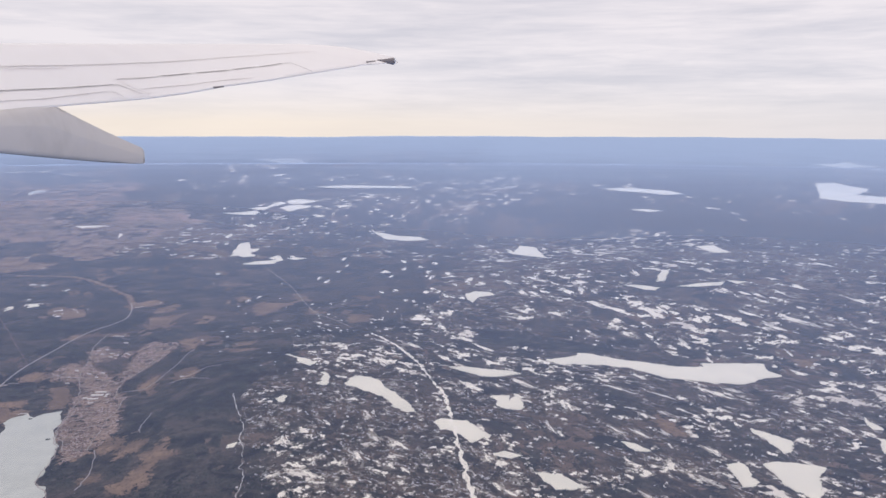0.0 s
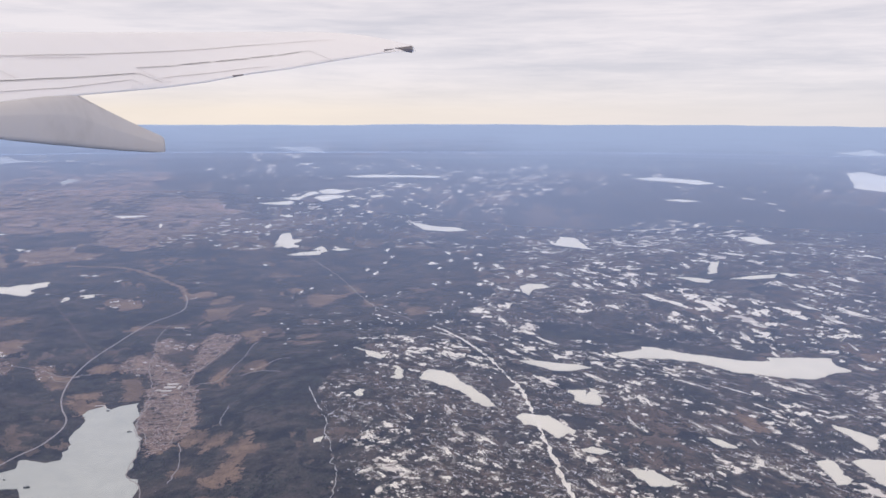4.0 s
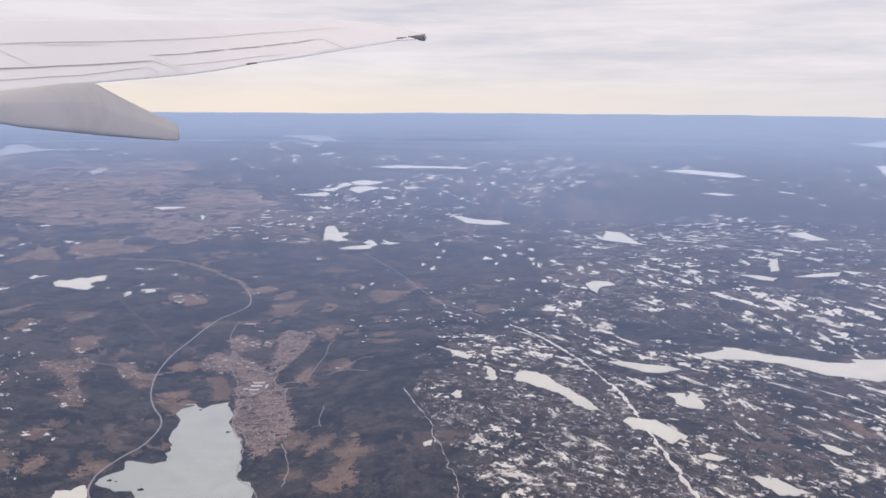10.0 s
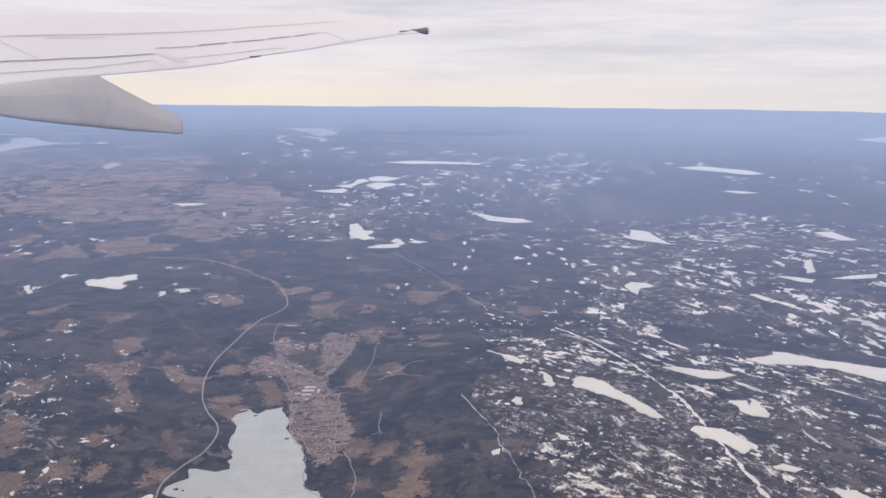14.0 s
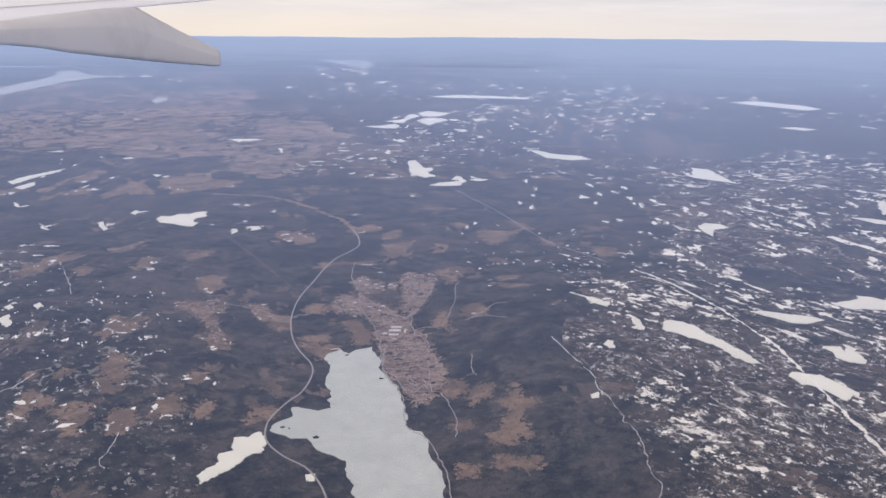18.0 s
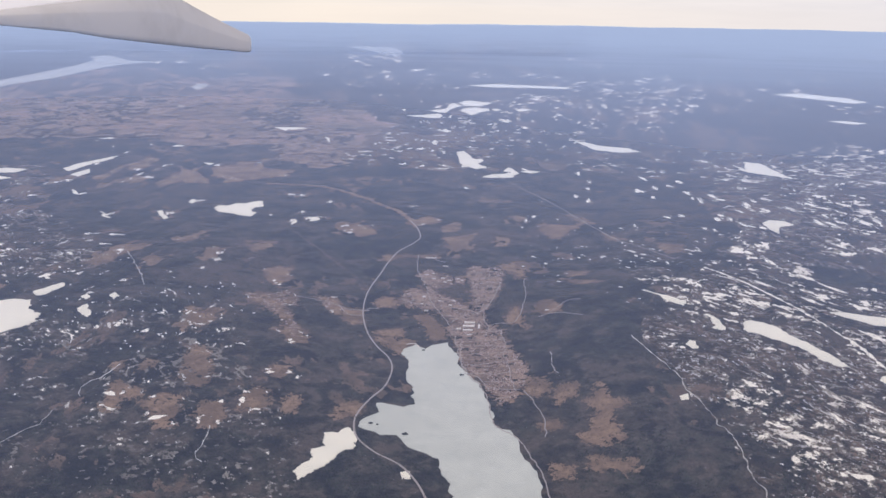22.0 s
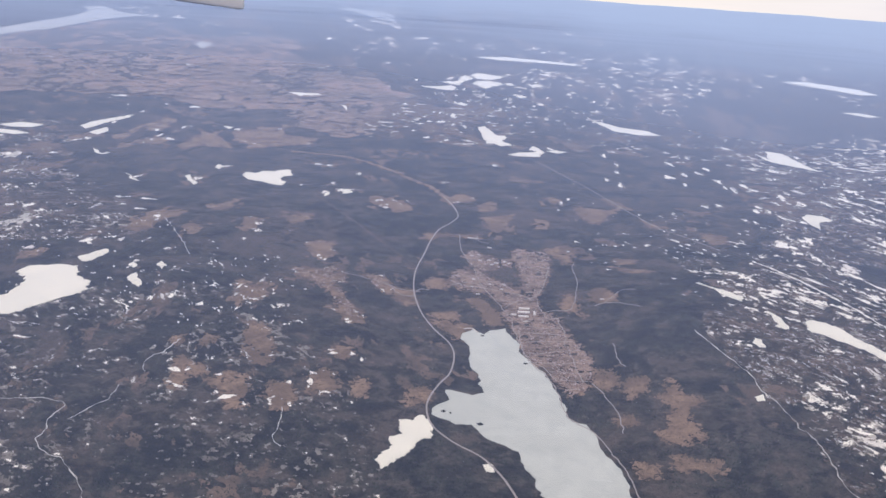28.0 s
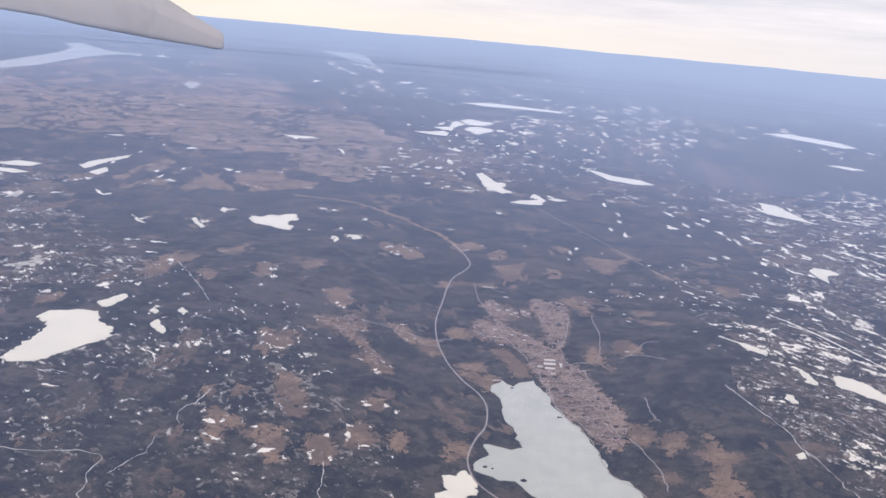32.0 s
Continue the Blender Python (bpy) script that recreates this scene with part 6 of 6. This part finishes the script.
def snow_rims():
    """Snow left along the shaded edges of the western clearings."""
    rng = np.random.default_rng(33)
    xs, ys = [], []
    for edge in clearings:
        if edge[:, 0].mean() < -34:
            arc = np.arange(len(edge))
            off = edge - edge.mean(0)
            shade = off @ (-0.55, -0.83) > 0.22 * np.ptp(edge, axis=0).max()
            keep = (np.sin(arc * 0.16 + edge[0, 0]) > np.where(shade, 0.05, 0.93)) & (rng.uniform(0, 1, len(edge)) < 0.75)
            xs.append(edge[keep, 0] + rng.normal(0, 0.06, keep.sum()))
            ys.append(edge[keep, 1] + rng.normal(0, 0.06, keep.sum()))
    x, y = np.concatenate(xs), np.concatenate(ys)
    long = rng.lognormal(-1.45, 0.6, len(x))
    flakes("snow_rims", x, y, long, long * rng.uniform(0.35, 0.7, len(x)), rng.uniform(0, 3.14, len(x)), rng, 0.024, M_SNOW, "snow left along the edges of brown clearings")


snow_rims()


# ---- forest ----
def forest():
    rng = np.random.default_rng(77)
    n = 150000
    y = 38 + 82 * rng.uniform(0, 1, n) ** 1.25
    x = rng.uniform(-0.98, 0.72, n) * (y + 8) + rng.uniform(-6, 6, n)
    ok = clear_of(x, y, blocked) | (clear_of(x, y, lakes) & (rng.uniform(0, 1, n) < 0.22))
    for zone, i, level in bogs:
        ok &= ~inside(zone, x, y) | (bog_snow(x, y, i) < level)
    ok &= rough(x, y, 3.5, 4, 71, 0.65) + 0.3 * rng.uniform(-1, 1, n) > -0.28     # thinner stands here and there
    x, y = x[ok], y[ok]
    n = len(x)
    tall, wide = rng.uniform(0.07, 0.17, n), rng.uniform(0.035, 0.075, n)
    a = np.arange(5) / 5 * 2 * np.pi
    v = np.zeros((n, 6, 3))
    v[:, :5, 0] = x[:, None] + wide[:, None] * np.cos(a) * rng.uniform(0.7, 1.2, (n, 5))
    v[:, :5, 1] = y[:, None] + wide[:, None] * np.sin(a) * rng.uniform(0.7, 1.2, (n, 5))
    ground = relief(x, y)
    v[:, :5, 2] = ground[:, None] - 0.01
    v[:, 5] = np.stack([x, y, ground + tall], -1)
    base = np.arange(n)[:, None] * 6
    i = np.arange(5)
    f = np.stack([base + i, base + (i + 1) % 5, base + 5 + 0 * i], -1).reshape(-1, 3)
    me = bpy.data.meshes.new("forest")
    me.vertices.add(n * 6)
    me.vertices.foreach_set("co", v.ravel())
    me.loops.add(len(f) * 3)
    me.loops.foreach_set("vertex_index", f.ravel().astype(np.int32))
    me.polygons.add(len(f))
    me.polygons.foreach_set("loop_start", np.arange(len(f), dtype=np.int32) * 3)
    me.materials.append(M_TREE)
    me.update(calc_edges=True)
    tagged(new("forest", me), "dense dark spruce forest of countless small trees", "forest", kind="stuff")


forest()


# ---- town ----
def houses(name, x, y, turn, rng, label):
    """Gabled houses, walls and roofs in two joined meshes."""
    n = len(x)
    l, w, h = rng.uniform(0.09, 0.18, n), rng.uniform(0.07, 0.10, n), rng.uniform(0.035, 0.06, n)
    c, s, ground = np.cos(turn), np.sin(turn), relief(x, y)

    def place(u, v, z):
        return np.stack([x + u * c - v * s, y + u * s + v * c, z + 0.02 + ground], -1)

    corners = ((-1, -1), (1, -1), (1, 1), (-1, 1))
    low = [place(a * l / 2, b * w / 2, 0 * h - 0.02) for a, b in corners]
    eave = [place(a * l / 2, b * w / 2, h) for a, b in corners]
    ridge = [place(a * l / 2, 0 * w, h + w * 0.35) for a in (-1, 1)]
    v = np.stack(low + eave + ridge, 1).reshape(-1, 3)
    f = []
    for q in range(0, n * 10, 10):
        f += [(q, q + 1, q + 5, q + 4), (q + 1, q + 2, q + 6, q + 9, q + 5), (q + 2, q + 3, q + 7, q + 6), (q + 3, q, q + 4, q + 8, q + 7)]
    thing = tagged(new(name), label, "houses", kind="stuff")
    mpart("walls", v, f, M_WALL, thing, "painted timber house walls")
    over = [place(a * l * 0.54, b * w * 0.6, h - 0.004) for a, b in corners] + [place(a * l * 0.54, 0 * w, h + w * 0.36 + 0.003) for a in (-1, 1)]
    v = np.stack(over, 1).reshape(-1, 3)
    f = []
    for q in range(0, n * 6, 6):
        f += [(q, q + 1, q + 5, q + 4), (q + 2, q + 3, q + 4, q + 5)]
    mpart("roofs", v, f, M_ROOF, thing, "small tiled gable roofs")


for i, (what, line) in enumerate(FIELDS):
    if what not in ("town", "village"):
        continue
    rng = np.random.default_rng(500 + i)
    p = np.array(line)
    lo, hi = p.min(0), p.max(0)
    # houses stand in pairs of rows along bent lanes, with gaps and side streets
    xs, ys, ts = [], [], []
    slope = (0.22, -0.38, 0.55, 0.1)[i % 4] if what == "town" else -0.1
    for k, c in enumerate(np.arange(lo[1] - 4, hi[1] + 4, 0.50)):
        u = np.arange(lo[0] - 2, hi[0] + 2, 0.135)
        y = c + slope * (u - lo[0]) + 0.45 * np.sin(u * 0.55 + 0.4 * k) + 0.12 * np.sin(u * 1.7 + k)
        ok = inside(line, u, y)
        for q in np.split(np.where(ok)[0], np.where(np.diff(np.where(ok)[0]) > 1)[0] + 1):
            if len(q) > 5 and k % 4 == 0 and what == "town":
                laid("lane", ribbon(np.c_[u[q], y[q]][::3], 0.075, 0.029, 0.02, 0.3, 0.2), M_ROAD, "narrow pale town street between houses", "road", group="town streets")
        for side in (-0.13, 0.13):
            xs.append(u[ok])
            ys.append(y[ok] + side)
            ts.append(np.arctan(slope + 0.25 * np.cos(u[ok] * 0.55 + 0.4 * k)))
    x, y, t = np.concatenate(xs), np.concatenate(ys), np.concatenate(ts)
    x, y = x + rng.normal(0, 0.025, x.size), y + rng.normal(0, 0.025, x.size)
    keep = inside(line, x, y) & (rng.uniform(0, 1, x.size) < (0.74 if what == "town" else 0.62)) & clustered(x, y, 0.9, -0.06, 2.0) & (np.sin(x * 2.1 + y * 0.4) > -0.86)
    x, y, t = x[keep], y[keep], t[keep]
    houses("town_houses" if what == "town" else "village_houses", x, y, t + rng.choice((0, 0, 1.57), x.size) + rng.normal(0, 0.08, x.size), rng,
           "small town houses standing close together along lanes" if what == "town" else "scattered village houses on dry grass")


def hall(x, y, l, w, h, turn):
    thing = new("industrial_hall")
    thing.matrix_world = pose(x, y, relief(x, y)[0] + 0.015, 0, 0, turn)
    c = [(-l / 2, -w / 2), (l / 2, -w / 2), (l / 2, w / 2), (-l / 2, w / 2)]
    v = [(*p, 0.0) for p in c] + [(*p, h) for p in c]
    mpart("wall", v, [(0, 1, 5, 4), (1, 2, 6, 5), (2, 3, 7, 6), (3, 0, 4, 7)], M_HALL, thing, "pale steel cladding")
    v = [(p[0] * 1.03, p[1] * 1.05, h) for p in c] + [(p[0] * 1.03, p[1] * 1.05, h + 0.012) for p in c] + [(-l * 0.515, 0, h + w * 0.1), (l * 0.515, 0, h + w * 0.1)]
    mpart("roof", v, [(3, 2, 1, 0), (0, 1, 5, 4), (2, 3, 7, 6), (4, 5, 9, 8), (6, 7, 8, 9), (1, 2, 6, 9, 5), (3, 0, 4, 8, 7)], M_HALL, thing, "low pitched pale roof")
    return tagged(thing, "large pale industrial hall beside the town centre", "building", "town halls")


for row in HALLS:
    hall(*row)


# ---- the aircraft wing ----
def wing():
    thing = tagged(new("aircraft_wing"), "white aircraft wing with flap panels and one shade-greyed fairing", "wing")
    thing.matrix_world = WING_POSE
    us = [s[0] for s in WING]
    fine = np.unique(np.r_[np.linspace(us[0], us[-1], 60), us])
    te = np.array([np.interp(fine, us, [s[k] for s in WING]) for k in (1, 2)]).T     # depth, height of the trailing edge
    le = np.array([np.interp(fine, us, [s[k] for s in WING]) for k in (3, 4)]).T

    def skin(c, i, side):
        """Upper (1) or lower (-1) skin at the share c of the chord from the trailing edge."""
        chord = np.linalg.norm(le[i] - te[i])
        thick = 0.11 * chord * 2.6 * (1 - c) ** 0.5 * c ** 0.9 if c < 1 else 0.0
        v, w = te[i] + (le[i] - te[i]) * c
        return (fine[i], v, w + (thick * 0.30 if side > 0 else -thick * 0.12 - 0.006 * chord * (1 - c)))

    shares = [0, 0.06, 0.14, 0.24, 0.36, 0.5, 0.64, 0.77, 0.87, 0.94, 0.98, 1.0]
    loop = [(c, 1) for c in shares] + [(c, -1) for c in shares[-2::-1]]
    verts, faces, m = [], [], len(loop)
    for i in range(len(fine)):
        verts += [skin(c, i, s) for c, s in loop]
    for i in range(len(fine) - 1):
        for j in range(m):
            k = (j + 1) % m
            faces.append((i * m + j, i * m + k, (i + 1) * m + k, (i + 1) * m + j))
    faces += [tuple(range(m))[::-1], tuple((len(fine) - 1) * m + j for j in range(m))]
    body = mpart("wing_skin", verts, faces, M_WING, thing, "smooth white painted wing skin", True)

    def on_skin(u, c):
        i = min(max(np.interp(u, fine, np.arange(len(fine))), 0), len(fine) - 1.001)
        a, b = np.array(skin(c, int(i), 1)), np.array(skin(c, int(i) + 1, 1))
        return a + (b - a) * (i - int(i))

    for name, front in PANELS:
        # a movable panel: a thin plate that stands a little proud of the fixed skin
        us = np.linspace(front[0][0], front[-1][0], 24)
        cs = np.interp(us, [p[0] for p in front], [p[1] for p in front]) - 0.008
        v, f = [], []
        for u, c in zip(us, cs):
            for share in (0.0, 0.33, 0.66, 1.0):
                p = on_skin(u, 0.004 + (c - 0.004) * share)
                v += [(p[0], p[1], p[2] + 0.2), (p[0], p[1], p[2] - 0.1)]
        for i in range(23):
            a, b = i * 8, i * 8 + 8
            for q in (0, 2, 4):
                f.append((a + q, b + q, b + q + 2, a + q + 2))
            f += [(a, a + 1, b + 1, b), (a + 6, b + 6, b + 7, a + 7)]
        f += [(0, 2, 4, 6, 7, 5, 3, 1), (184, 185, 187, 189, 191, 190, 188, 186)]
        mpart(name, v, f, M_WING, thing, "movable white panel on the trailing edge")

    for name, dark, width, rows in JOINTS:
        pts = []
        for (u0, c0), (u1, c1) in zip(rows, rows[1:]):
            for s in np.linspace(0, 1, 12)[: 12]:
                pts.append(on_skin(u0 + (u1 - u0) * s, c0 + (c1 - c0) * s))
        v, f = [], []
        for i, p in enumerate(pts):
            d = np.array(pts[min(i + 1, len(pts) - 1)]) - np.array(pts[max(i - 1, 0)])
            side = np.cross(d / (np.linalg.norm(d) + 1e-9), (0, -0.3, 1))
            side /= np.linalg.norm(side) + 1e-9
            grow = 1.0 if 0 < i < len(pts) - 1 else 0.4
            # long joints seen along the skin need their true width along the chord
            for k in (-0.5, 0.5):
                q = np.array(p) + side * 0.7 * width * k * grow
                v.append((q[0], q[1], q[2] + 0.5))
        for i in range(len(pts) - 1):
            f.append((2 * i, 2 * i + 1, 2 * i + 3, 2 * i + 2))
        mpart(name, v, f, M_GAP if dark else M_LINE, thing, "dark gap between flap panels" if dark else "faint joint between skin panels")

    # the flap track fairing: a long canoe under the trailing edge, flat sides and a ridged top
    side = [(0, -1), (-0.55, -0.985), (-0.88, -0.93), (-0.98, -0.84), (-1, -0.72), (-1, 0.18), (-0.95, 0.28), (-0.62, 0.66), (-0.24, 0.94)]
    ring = side + [(0, 1)] + [(-p, q) for p, q in side[:0:-1]]
    verts, faces, m = [], [], len(ring)
    for u, v, top, low, half in FAIRING:
        mid, tall = (top + low) / 2, (top - low) / 2
        verts += [(u, v + half * p, mid + tall * q) for p, q in ring]
    n = len(FAIRING)
    for i in range(n - 1):
        for j in range(m):
            k = (j + 1) % m
            faces.append((i * m + j, (i + 1) * m + j, (i + 1) * m + k, i * m + k))
    faces += [tuple(range(m)), tuple((n - 1) * m + j for j in range(m))[::-1]]
    mpart("flap_fairing", verts, faces, M_POD, thing, "rounded flap track fairing, paint greyed for shade", True)

    # wing tip: dark lamp housing with a clear lamp, static wicks
    u, v, w, s = TIP
    bm = bmesh.new()
    bmesh.ops.create_cone(bm, cap_ends=True, segments=10, radius1=s * 0.12, radius2=s * 0.55, depth=s * 2.4,
                          matrix=Matrix.Translation((u - s * 0.9, v, w - s * 0.1)) @ Matrix.Rotation(radians(90), 4, "Y"))
    part("lamp_housing", bm, M_GAP, thing, "dark wing tip lamp housing")
    bm = bmesh.new()
    bmesh.ops.create_uvsphere(bm, u_segments=10, v_segments=8, radius=s * 0.5, matrix=Matrix.Translation((u + s * 0.45, v, w)) @ Matrix.Diagonal((0.4, 1, 1.1, 1)))
    part("tip_lamp", bm, M_LAMP, thing, "clear glass tip lamp")
    for du, dv, dw, size in WICKS:
        bm = bmesh.new()
        bmesh.ops.create_cone(bm, cap_ends=True, segments=6, radius1=size * 0.10, radius2=size * 0.05, depth=size,
                              matrix=Matrix.Translation((du, dv, dw)) @ Matrix.Rotation(radians(82), 4, "Y"))
        part("static_wick", bm, M_GAP, thing, "thin dark static wick")


wing()
